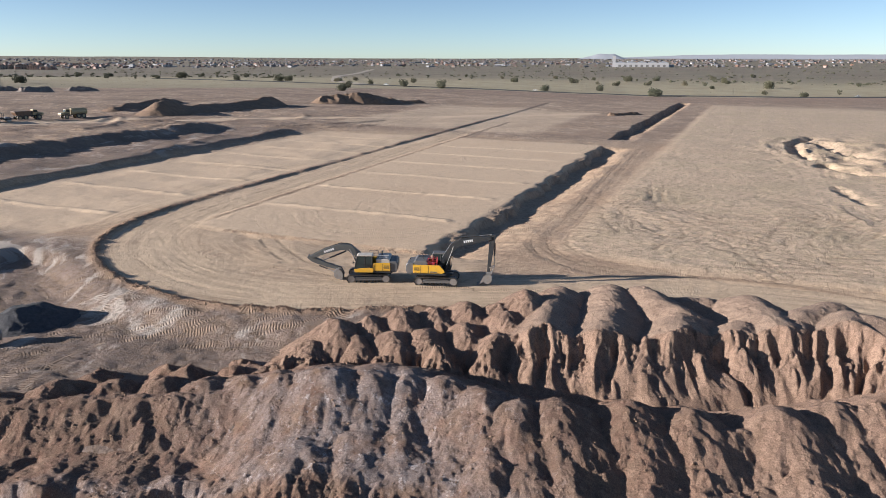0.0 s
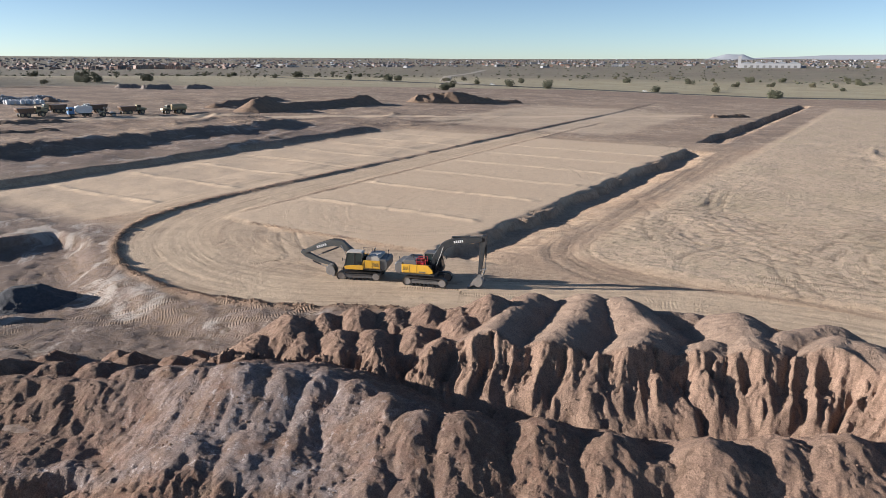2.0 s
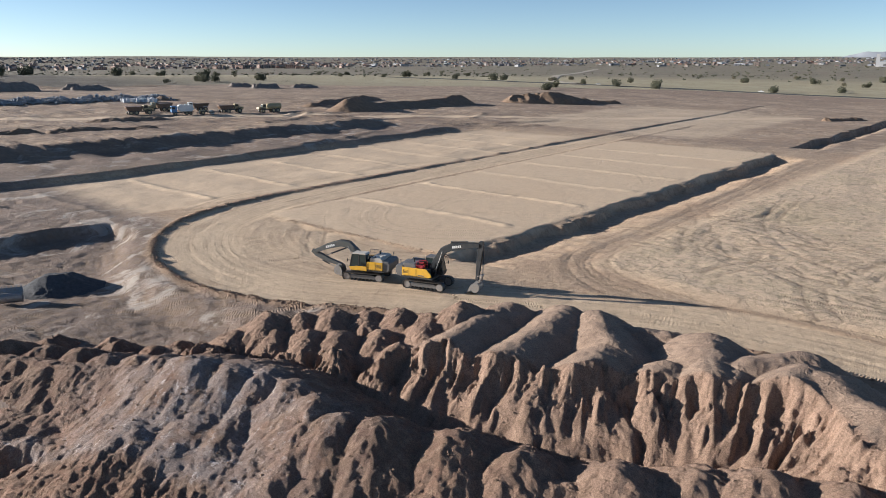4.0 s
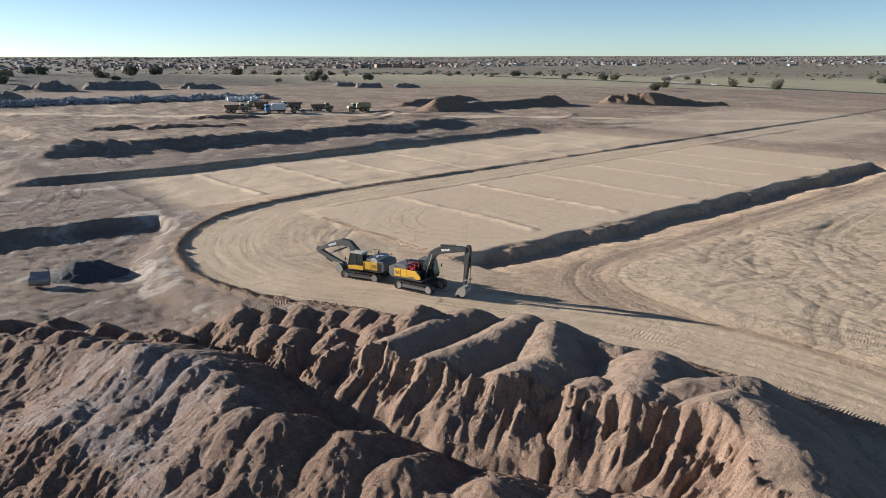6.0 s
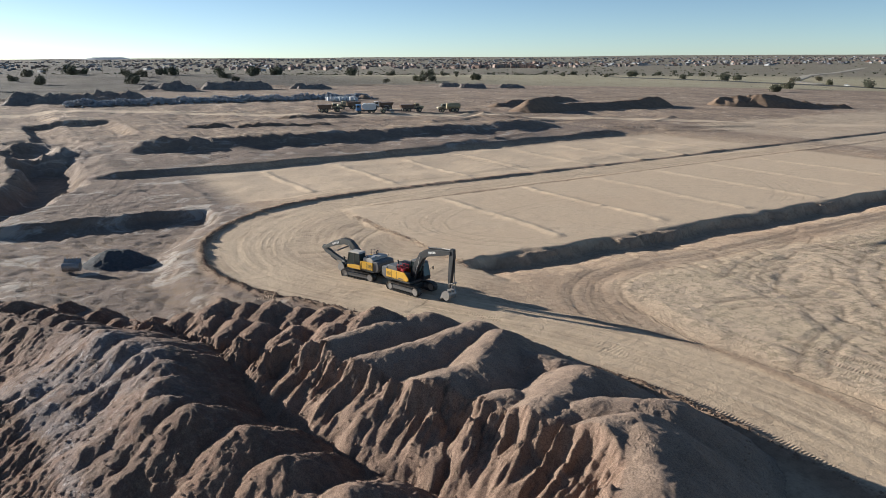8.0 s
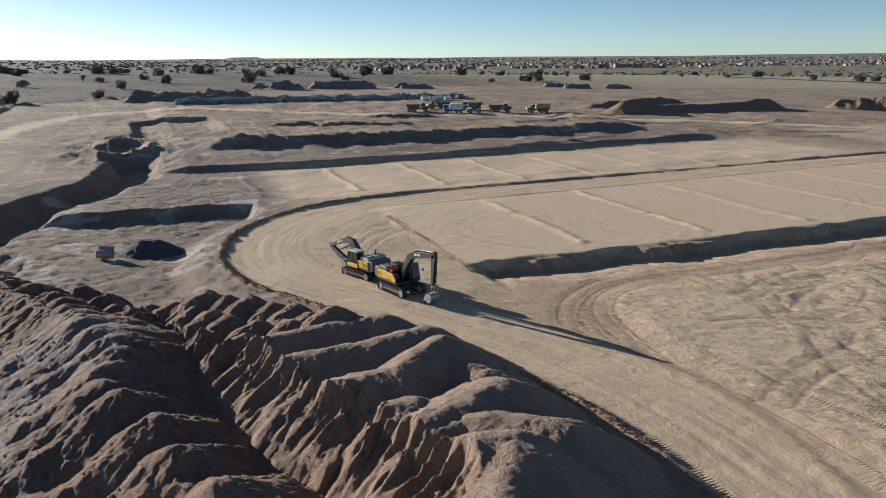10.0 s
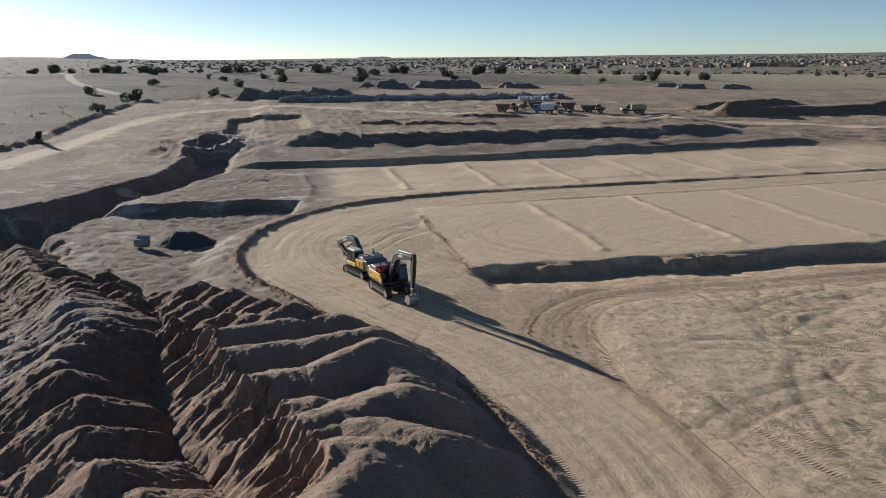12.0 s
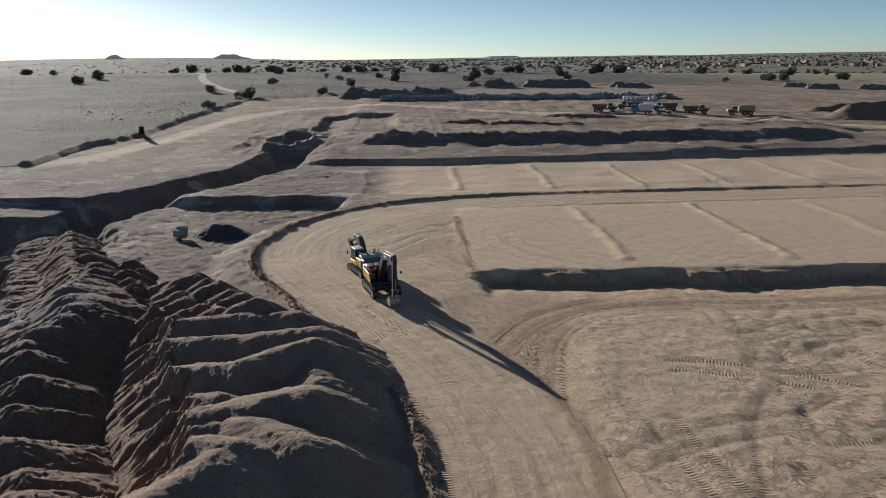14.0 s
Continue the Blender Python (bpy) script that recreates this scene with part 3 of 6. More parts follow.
def heap_material():
    n = Nodes("spoil_soil")
    p = n.where()
    big, mid, fine, speck = n.noise(0.13, 4, 0.6, p), n.noise(0.7, 7, 0.7, p), n.noise(3.2, 8, 0.75, p), n.noise(11, 4, 0.7, p)
    crust, grey = n.attr("crust"), n.attr("grey")
    # streaks of washed soil down the faces
    down = n.put("ShaderNodeMapping")
    down.inputs["Scale"].default_value = (1.5, 1.5, 0.28)
    n.link(p, down.inputs["Vector"])
    streak = n.noise(1.0, 6, 0.7, down.outputs[0])
    col = n.mix(n.ramp(big, 0.38, 0.62), (0.225, 0.126, 0.085), (0.135, 0.077, 0.053))
    col = n.mix(n.ramp(mid, 0.4, 0.64), col, (0.20, 0.13, 0.088))
    col = n.mix(n.math("MULTIPLY", n.attr("pale"), 0.75), col, n.mix(n.ramp(mid, 0.35, 0.65), (0.37, 0.25, 0.182), (0.265, 0.175, 0.126)))
    col = n.mix(n.math("MULTIPLY", n.ramp(streak, 0.5, 0.64), 0.4), col, (0.36, 0.25, 0.18))
    col = n.mix(n.math("MULTIPLY", n.ramp(streak, 0.47, 0.36), 0.55), col, (0.17, 0.11, 0.072))
    col = n.mix(n.math("MULTIPLY", grey, n.ramp(n.noise(0.4, 7, 0.7, p), 0.36, 0.54)), col, n.mix(n.ramp(fine, 0.35, 0.65), (0.31, 0.255, 0.235), (0.19, 0.15, 0.135)))
    col = n.mix(n.math("MULTIPLY", grey, n.ramp(n.noise(1.1, 7, 0.75, down.outputs[0]), 0.56, 0.66)), col, (0.50, 0.45, 0.43))
    col = n.mix(n.math("MULTIPLY", crust, 0.8), col, n.mix(n.ramp(mid, 0.35, 0.65), (0.325, 0.237, 0.174), (0.245, 0.172, 0.125)))
    col = n.mix(n.math("MULTIPLY", n.ramp(fine, 0.5, 0.64), n.math("SUBTRACT", 0.65, n.math("MULTIPLY", crust, 0.3))), col, (0.15, 0.097, 0.065))
    col = n.mix(0.5, col, n.mix(n.ramp(speck, 0.3, 0.7), (0.1, 0.1, 0.1), (0.9, 0.9, 0.9)), "OVERLAY")
    rough = n.math("ADD", n.math("MULTIPLY", n.noise(6, 8, 0.82, p), 0.42), n.math("MULTIPLY", n.noise(1.6, 8, 0.76, p), 0.5))
    tops = n.math("MULTIPLY", rough, n.math("SUBTRACT", 1.0, n.math("MULTIPLY", crust, 0.4)))
    clod = n.put("ShaderNodeTexVoronoi", Scale=4.5, Randomness=1.0)
    clod.feature = "F1"
    n.link(p, clod.inputs["Vector"])
    lump = n.math("MULTIPLY", n.ramp(clod.outputs["Distance"], 0.42, 0.05), n.ramp(n.noise(0.5, 3, 0.6, p), 0.45, 0.6))
    tops = n.math("ADD", tops, n.math("MULTIPLY", lump, 0.22))
    n.bump(tops, 0.8, 0.4)
    return n.done(col, 0.96)


def soil_material(name, a, b, scale=0.6):
    n = Nodes(name)
    p = n.where()
    col = n.mix(n.ramp(n.noise(scale, 6, 0.65, p), 0.35, 0.68), a, b)
    n.bump(n.noise(scale * 4, 6, 0.7, p), 0.7, 0.25)
    return n.done(col, 0.95)


def paint_material(name, colour, dirt=0.35, rough=0.45, metal=0.0, scale=3.0):
    n = Nodes(name)
    p = n.t.nodes.new("ShaderNodeTexCoord").outputs["Object"]
    grime = n.ramp(n.noise(scale, 6, 0.65, p), 0.45, 0.75)
    col = n.mix(n.math("MULTIPLY", grime, dirt), colour, (0.3, 0.22, 0.15))
    n.bump(n.noise(scale * 6, 3, 0.5, p), 0.08, 0.02)
    return n.done(col, n.ramp(grime, -1.5 + rough, 1.5), metal)


M = {
    "ground": ground_material(),
    "heap": heap_material(),
    "mound": soil_material("mound_soil", (0.26, 0.172, 0.112), (0.17, 0.115, 0.077)),
    "mound_grey": soil_material("grey_spoil", (0.25, 0.21, 0.18), (0.17, 0.14, 0.12)),
    "gravel": soil_material("dark_gravel", (0.10, 0.10, 0.105), (0.06, 0.06, 0.065), 3),
    "stone": soil_material("grey_stone", (0.40, 0.41, 0.43), (0.22, 0.23, 0.25), 0.7),
    "yellow": paint_material("yellow_paint", (0.72, 0.40, 0.03), 0.28),
    "dark": paint_material("dark_grey_paint", (0.028, 0.032, 0.036), 0.12, 0.4),
    "greyp": paint_material("mid_grey_paint", (0.12, 0.12, 0.12), 0.25),
    "greyb": paint_material("bleached_grey_paint", (0.085, 0.09, 0.088), 0.22, 0.35),
    "bleach": paint_material("bleached_hood_paint", (0.50, 0.47, 0.42), 0.35),
    "steel": paint_material("worn_steel", (0.33, 0.32, 0.31), 0.45, 0.4, 0.6),
    "track": paint_material("dusty_track_steel", (0.045, 0.042, 0.04), 0.35, 0.6, 0.2),
    "red": paint_material("red_paint", (0.5, 0.03, 0.04), 0.15),
    "white": paint_material("white_paint", (0.72, 0.72, 0.70), 0.2),
    "cream": paint_material("cream_paint", (0.40, 0.32, 0.18), 0.3),
    "blue": paint_material("blue_paint", (0.08, 0.22, 0.42), 0.25),
    "rust": paint_material("rusty_hopper_paint", (0.13, 0.075, 0.045), 0.4),
    "tyre": paint_material("tyre_rubber", (0.025, 0.024, 0.023), 0.5, 0.7),
    "silver": paint_material("silver_paint", (0.42, 0.43, 0.44), 0.1, 0.35, 0.4),
    "bag": paint_material("white_woven_bag", (0.62, 0.63, 0.64), 0.2, 0.8),
    "heap_clod": soil_material("clod_soil", (0.30, 0.20, 0.135), (0.22, 0.145, 0.095), 1.5),
    "pad_clod": soil_material("pale_clod_soil", (0.52, 0.37, 0.26), (0.42, 0.29, 0.2), 1.5),
    "road_pale": soil_material("pale_road", (0.40, 0.35, 0.28), (0.33, 0.28, 0.22), 0.4),
    "asphalt": soil_material("asphalt", (0.06, 0.058, 0.056), (0.045, 0.044, 0.043), 1),
    "bark": soil_material("bark", (0.13, 0.10, 0.075), (0.08, 0.06, 0.045), 2),
    "render_a": paint_material("cream_render", (0.27, 0.23, 0.20), 0.15, 0.8, 0, 0.3),
    "render_b": paint_material("brick_render", (0.30, 0.19, 0.145), 0.15, 0.8, 0, 0.3),
    "render_c": paint_material("white_render", (0.36, 0.36, 0.37), 0.1, 0.8, 0, 0.3),
    "roof": paint_material("clay_tile_roof", (0.28, 0.15, 0.10), 0.2, 0.8, 0, 0.5),
    "roof_b": paint_material("grey_sheet_roof", (0.26, 0.28, 0.31), 0.1, 0.6, 0, 0.5),
}


def glass_material():
    n = Nodes("tinted_glass")
    n.b.inputs["IOR"].default_value = 1.5
    return n.done((0.03, 0.045, 0.045), 0.08)


def leaf_material(name, a, b):
    n = Nodes(name)
    rnd = n.t.nodes.new("ShaderNodeNewGeometry").outputs["Random Per Island"]
    inst = n.t.nodes.new("ShaderNodeObjectInfo").outputs["Random"]
    col = n.mix(rnd, a, b)
    col = n.mix(n.math("MULTIPLY", inst, 0.5), col, (0.12, 0.11, 0.06))
    return n.done(col, 0.8)


def hazy_hill_material():
    n = Nodes("hill_haze_glow")
    # A faint blue-grey glow puts the haze of distance into the hills.
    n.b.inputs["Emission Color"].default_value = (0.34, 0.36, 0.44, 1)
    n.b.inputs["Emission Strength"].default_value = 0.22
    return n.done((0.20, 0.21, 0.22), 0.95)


def far_house_material():
    n = Nodes("hazed_house_walls")
    rnd = n.t.nodes.new("ShaderNodeNewGeometry").outputs["Random Per Island"]
    # wall colours kept dull and close together, in place of haze
    col = n.mix(n.ramp(rnd, 0.25, 0.3), (0.11, 0.115, 0.13), (0.17, 0.155, 0.15))
    col = n.mix(n.ramp(rnd, 0.55, 0.6), col, (0.15, 0.11, 0.095))
    col = n.mix(n.ramp(rnd, 0.93, 0.95), col, (0.36, 0.37, 0.38))
    return n.done(col, 0.85)


M["far_house"] = far_house_material()
M["hill"] = hazy_hill_material()
M["glass"] = glass_material()
M["leaf"] = leaf_material("holm_oak_leaves", (0.07, 0.077, 0.05), (0.12, 0.12, 0.075))
M["twig"] = leaf_material("dry_shrub_leaves", (0.14, 0.125, 0.08), (0.20, 0.175, 0.115))


# ---- mesh helpers ----
def mesh_of(name, bm, material, smooth_faces=False):
    me = bpy.data.meshes.new(name)
    bm.normal_update()
    bm.to_mesh(me)
    bm.free()
    me.materials.append(material)
    if smooth_faces:
        me.polygons.foreach_set("use_smooth", [True] * len(me.polygons))
    return me


def part(name, bm, material, parent, label="", smooth_faces=False):
    ob = new(name, mesh_of(name, bm, material, smooth_faces))
    ob.parent = parent
    return tagged(ob, label) if label else ob


def empty(name, m, label, category, group="", kind=""):
    ob = new(name)
    ob.matrix_basis = m
    return tagged(ob, label, category, group, kind)


def box(bm, c, s, rot=None, bevel=0.0):
    m = Matrix.Translation(c) @ (rot or Matrix()) @ Matrix.Diagonal((*s, 1))
    got = bmesh.ops.create_cube(bm, size=1, matrix=m)
    if bevel:
        edges = list({e for v in got["verts"] for e in v.link_edges})
        bmesh.ops.bevel(bm, geom=edges, offset=bevel, segments=2, profile=0.6, affect="EDGES")


def tube(bm, p, q, r, n=10, r2=None):
    p, q = Vector(p), Vector(q)
    d = q - p
    m = Matrix.Translation((p + q) / 2) @ d.to_track_quat("Z", "Y").to_matrix().to_4x4()
    bmesh.ops.create_cone(bm, cap_ends=True, segments=n, radius1=r, radius2=r if r2 is None else r2, depth=d.length, matrix=m)


def prism(bm, profile, y0, y1, bevel=0.0):
    """A profile of (x, z) pulled from y0 to y1."""
    a = [bm.verts.new((x, y0, z)) for x, z in profile]
    b = [bm.verts.new((x, y1, z)) for x, z in profile]
    n = len(profile)
    faces = [bm.faces.new(a), bm.faces.new(b[::-1])]
    for i in range(n):
        faces.append(bm.faces.new((a[i], b[i], b[(i + 1) % n], a[(i + 1) % n])))
    bmesh.ops.recalc_face_normals(bm, faces=faces)
    if bevel:
        edges = list({e for f in faces[:2] for e in f.edges})
        bmesh.ops.bevel(bm, geom=edges, offset=bevel, segments=1, affect="EDGES")


def fresh(fill, *args, **kw):
    bm = bmesh.new()
    fill(bm, *args, **kw)
    return bm


def grid_mesh(name, xs, ys, z, keep=None):
    """A sheet over the lines xs and ys, with heights z[y, x]; keep: which vertices stay."""
    nx, ny = len(xs), len(ys)
    gx, gy = np.meshgrid(xs, ys)
    co = np.stack([gx, gy, z], -1).reshape(-1, 3)
    i = np.arange(nx * ny).reshape(ny, nx)
    quads = np.stack([i[:-1, :-1], i[:-1, 1:], i[1:, 1:], i[1:, :-1]], -1).reshape(-1, 4)
    index = None
    if keep is not None:
        k = keep.reshape(-1)
        quads = quads[k[quads].any(1)]
        used = np.unique(quads)
        index = np.full(nx * ny, -1)
        index[used] = np.arange(len(used))
        quads, co = index[quads], co[used]
        index = used
    me = bpy.data.meshes.new(name)
    me.vertices.add(len(co))
    me.vertices.foreach_set("co", co.astype(np.float32).ravel())
    me.loops.add(quads.size)
    me.loops.foreach_set("vertex_index", quads.astype(np.int32).ravel())
    me.polygons.add(len(quads))
    me.polygons.foreach_set("loop_start", np.arange(0, quads.size, 4, dtype=np.int32))
    me.polygons.foreach_set("loop_total", np.full(len(quads), 4, dtype=np.int32))
    me.polygons.foreach_set("use_smooth", np.ones(len(quads), dtype=bool))
    me.update(calc_edges=True)
    return me, index


def put_mask(me, name, values):
    a = me.attributes.new(name, "FLOAT", "POINT")
    a.data.foreach_set("value", np.ascontiguousarray(values, dtype=np.float32).ravel())


def steps(*spans):
    """Lines from spans of (start, end, spacing)."""
    out = []
    for a, b, s in spans:
        out.append(np.linspace(a, b, max(2, int(round(abs(b - a) / s))), endpoint=False))
    return np.concatenate(out + [[spans[-1][1]]])


# ---- ground ----
line_x = steps((-4700, -1500, 80), (-1500, -700, 22), (-700, -290, 5), (-290, -125, 1.1), (-125, 22, 0.42), (22, 70, 1.2), (70, 400, 12), (400, 1900, 75))
line_y = steps((-2600, -600, 90), (-600, -60, 12), (-60, 24, 1.3), (24, 122, 0.42), (122, 230, 0.8), (230, 420, 1.6), (420, 900, 6), (900, 1600, 22), (1600, 4700, 80))
GX, GY = np.meshgrid(line_x, line_y)
GZ, masks = ground_height(GX.ravel(), GY.ravel())
ground_mesh, _ = grid_mesh("ground", line_x, line_y, GZ.reshape(GX.shape))
for mask_name, mask in masks.items():
    put_mask(ground_mesh, mask_name, mask)
ground_mesh.materials.append(M["ground"])
ground = tagged(new("ground", ground_mesh), "graded sandy earthworks ground running out into dry grassland", "ground", kind="structure")


# ---- spoil heaps ----
def warped(x, y, seed, k=1.0):
    wx = x + k * (0.7 * vnoise(x * 0.24, y * 0.24, seed) + 0.32 * vnoise(x * 0.75, y * 0.75, seed + 1) + 0.11 * vnoise(x * 2.3, y * 2.3, seed + 2))
    wy = y + k * (0.7 * vnoise(x * 0.24, y * 0.24, seed + 3) + 0.32 * vnoise(x * 0.75, y * 0.75, seed + 4) + 0.11 * vnoise(x * 2.3, y * 2.3, seed + 5))
    return wx, wy


def billow(a, b, seed):
    """Rounded noses with sharp clefts between them, 0 to 1."""
    return np.minimum(1, 1.5 * np.abs(vnoise(a, b, seed)))


def spurs(s, d, seed, first, last, gap, height, start, fall, flank, reach):
    """The union of spurs that run down from a crest; each has its own size and lean."""
    rr = random.Random(seed)
    h = np.full(s.shape, -9.0)
    at = first
    while at < last:
        hk = height(at) + rr.uniform(-0.8, 0.45)
        lean, d0 = rr.uniform(-0.35, 0.35) + 0.1, start * rr.uniform(0.2, 1.7)
        fk, gk, long = fall * rr.uniform(0.8, 1.3), flank * rr.uniform(0.75, 1.25), reach * rr.uniform(0.6, 1.3)
        v = np.abs(s - at - lean * np.maximum(0, d))
        v = np.sqrt(v * v + 0.1) - 0.3
        fore = np.maximum(0, d - d0)
        nose = np.maximum(0, d - d0 - long)
        rear = np.maximum(0, -d - 0.8)
        h = np.maximum(h, hk - gk * v - fk * fore - 0.5 * nose - 0.5 * rear)
        at += gap * rr.uniform(0.55, 1.5)
    return h


def load(x, y, p, q, flank, top):
    """A tipped load: a ridge from p to q, each (x, y, height), with a rounded top and flanks at rest."""
    dx, dy = q[0] - p[0], q[1] - p[1]
    u = np.clip(((x - p[0]) * dx + (y - p[1]) * dy) / max(1e-6, dx * dx + dy * dy), 0, 1)
    v = np.hypot(x - p[0] - u * dx, y - p[1] - u * dy)
    return p[2] + (q[2] - p[2]) * u - flank * (np.sqrt(v * v + top * top) - top)


# the long loads of the broad heap: two ends and the height of each
LONG_LOADS = [
    (-12.0, 50, -13.2, 60.5, 2.25), (-13.2, 60.5, -13.2, 63.8, 2.2), (-8.0, 51, -8.2, 61.5, 2.2), (-8.2, 61.5, -9.2, 65.8, 2.35),
    (-2.3, 53, -2.9, 62, 2.25), (-2.9, 62, -6.5, 66.3, 2.45), (-5.0, 66.6, -1.0, 67.6, 1.7), (4.5, 61, 2.3, 66.8, 2.55), (1.3, 57, 1.4, 61.4, 2.0),
    (4.7, 57, 6.0, 64, 2.2), (6.0, 64, 8.6, 67.2, 2.6), (9.0, 58, 9.6, 64, 3.0), (9.6, 64, 11.2, 63.4, 3.0), (11.2, 63.2, 14.4, 60.6, 2.8), (14.4, 60.6, 18, 57, 2.2), (18, 57, 21, 53.5, 1.4),
]
# its older end, a jumble of single loads: place and height
SHORT_LOADS = [
    (-28.8, 51.2, 1.5), (-26.4, 53.4, 1.3), (-24.4, 55.0, 1.75), (-22.0, 56.6, 1.6), (-19.8, 58.2, 1.9), (-17.5, 59.2, 1.9), (-15.5, 60.4, 2.75), (-16.2, 57.2, 1.9),
    (-21.2, 52.6, 1.2), (-23.6, 51.4, 1.1), (-18.6, 54.6, 1.35), (-26.4, 50.0, 0.8), (-29.4, 48.2, 0.5), (-19.5, 50.8, 0.7), (-15.2, 53.4, 1.4),
]
# crests of the nearer ridge, each with a spur that runs down to the south
CRESTS = [
    (-48.5, 31, 0.0), (-45, 33, 0.3), (-41.6, 35.4, 0.5), (-38.2, 37, 0.35), (-35, 38.4, 0.5), (-31.8, 39.2, 0.8), (-28.9, 40.1, 1.1), (-26.2, 40.6, 1.7), (-23.6, 41.2, 2.15),
    (-21, 42.5, 1.85), (-18.5, 43.3, 1.75), (-16, 43.6, 1.6), (-13.4, 43.3, 1.5), (-11.2, 43.1, 1.25), (-8.7, 43.9, 1.3), (-4.8, 46.1, 1.0), (-1.1, 47.5, 0.6), (4.1, 49.7, 0.8),
    (7.4, 52.1, 0.6), (10.4, 53.4, 1.0), (14.2, 55, 0.9), (18, 56.4, 0.5),
]
# low heaps between the nearer ridge and the yard
LOW_HEAPS = [(-42.5, 39.5, -0.6), (-38.6, 42.2, -0.5), (-35.8, 41.6, 0.1), (-32.6, 43.2, -0.1), (-30.4, 45.2, -0.5), (-27.6, 44.8, 0.3), (-25.2, 47.0, -0.3), (-34.6, 46.4, -1.0), (-22.4, 47.6, -0.2)]


def rear_ridge(x, y, seed):
    """The broad heap beside the road: its height, its trodden top, and how gullied it is."""
    gx, gy = warped(x, y, seed, 0.5)
    z = np.full(x.shape, -9.0)
    for xa, ya, xb, yb, top in LONG_LOADS:
        z = np.maximum(z, load(gx, gy, (xa, ya, top - 0.1), (xb, yb, top), 0.62, 1.0))
    for k, (xa, ya, top) in enumerate(SHORT_LOADS):
        z = np.maximum(z, load(gx, gy, (xa + 0.8, ya - 1.1, top - 0.35), (xa, ya, top), 0.72 + 0.05 * (k % 3), 0.75))
    dist, side, s = along_line(gx, gy, REAR_CUT)
    d = -dist * side  # positive below the cut
    long = smooth(14, 19, s)
    # the dug face: a short steep drop under the lip, then slipped soil
    bite = 0.55 * (1 - billow(s * 0.36, s * 0 + 3.0, seed + 7)) + 0.25 * (1 - billow(s * 1.1, d * 0.15, seed + 8))
    cut = d + bite - 0.5
    lip = 2.7 - 1.5 * (1 - long)
    wall = lip - (1.7 * long + 0.9 * (1 - long)) * np.clip(cut, 0, 1.25) - 0.72 * np.maximum(0, cut - 1.25) - 0.1 * np.maximum(0, -cut)
    wall = np.where(cut > 0, wall, 9.0)
    fan = spurs(s, d - 1.3, seed + 2, 2.0, 62, 3.4, lambda q: 0.6 if q > 17 else 0.1, 0.5, 0.58, 0.72, 2.0)
    fan = np.where(d > 0.4, fan, -9.0)
    z = np.maximum(np.minimum(z, wall), np.minimum(fan, wall + 0.5))
    # sharp ribs and clefts down the dug face
    flute = 0.5 * ridged(s * 0.55 + 0.25 * vnoise(s * 0.5, d * 0.6, seed + 11), d * 0.1, 2, seed + 9) + 0.2 * ridged(s * 1.5, d * 0.22, 2, seed + 10) - 0.36
    z = z + flute * smooth(0.0, 0.6, cut) * smooth(5.0, 2.5, cut)
    z = z - 7 * smooth(21, 26.5, x)
    return z, smooth(0.15, -0.25, cut) * smooth(-15.5, -13, x), 0.25 + 0.9 * smooth(-0.1, 0.3, cut) * smooth(3.4, 1.4, cut) + 0.35 * smooth(-13, -16, x)


def front_ridge(x, y, seed):
    """The nearer ridge, down to the ledge and bank below it: its height, its chalky grey, and how gullied it is."""
    gx, gy = warped(x, y, seed, 0.55)
    rr = random.Random(seed)
    z = np.full(x.shape, -9.0)
    for k, (xa, ya, top) in enumerate(CRESTS):
        broad = math.exp(-((xa + 21) / 5.5) ** 2)
        run, turn = rr.uniform(3.6, 5.2), rr.uniform(-0.5, 0.9)
        foot = (xa + 1.3 + turn, ya - run, top - run * (0.56 - 0.06 * broad))
        z = np.maximum(z, load(gx, gy, (xa, ya, top), foot, 0.64 - 0.2 * broad, 0.9 + 0.6 * broad))
        z = np.maximum(z, load(gx, gy, (xa, ya, top), (xa - 0.4, ya + 1.6, top - 0.75), 0.7, 0.8))
    for xa, ya, top in LOW_HEAPS:
        z = np.maximum(z, load(gx, gy, (xa, ya, top), (xa + rr.uniform(-1, 1), ya - 0.9, top - 0.4), 0.75, 0.5))
    dist, side, s = along_line(gx, gy, FRONT_LINE)
    d = -dist * side
    grey = np.exp(-((s - 38) / 9.0) ** 2)
    slope = (0.55 + 1.1 * grey - 0.5 * smooth(48, 56, s)) - (0.60 + 0.02 * grey) * np.maximum(0, d - 0.6) - 0.55 * np.maximum(0, -d - 0.2)
    z = np.maximum(z, slope - 0.4)
    ground = plane(x, y)
    ledge = d - 6.6 - 0.9 * vnoise(s * 0.3, s * 0 + 2, seed + 6)
    shelf = ground - 1.75 - 0.12 * np.maximum(0, ledge) + 0.2 * vnoise(s * 0.5, d * 0.5, seed + 7)
    scar = d - 7.9 - 0.8 * vnoise(s * 0.25, s * 0 + 4, seed + 8) + 0.7 * (1 - billow(s * 0.45, d * 0.02, seed + 9))
    low = shelf - 1.35 * np.clip(scar, 0, 2.0) - 0.5 * np.maximum(0, scar - 2.0)
    z = np.where(d > 2, np.maximum(z, low) - 20 * smooth(15, 17, d), z) - 9 * smooth(17.5, 23.5, x)
    chalk = np.clip(grey * smooth(9, 6, d) * smooth(-3, 0, d) + 0.8 * np.exp(-((ledge - 0.6) / 0.7) ** 2) * (d > 3), 0, 1)
    return z, chalk, 0.45 + 0.4 * (1 - grey) + 1.3 * smooth(-0.5, 0.5, scar)


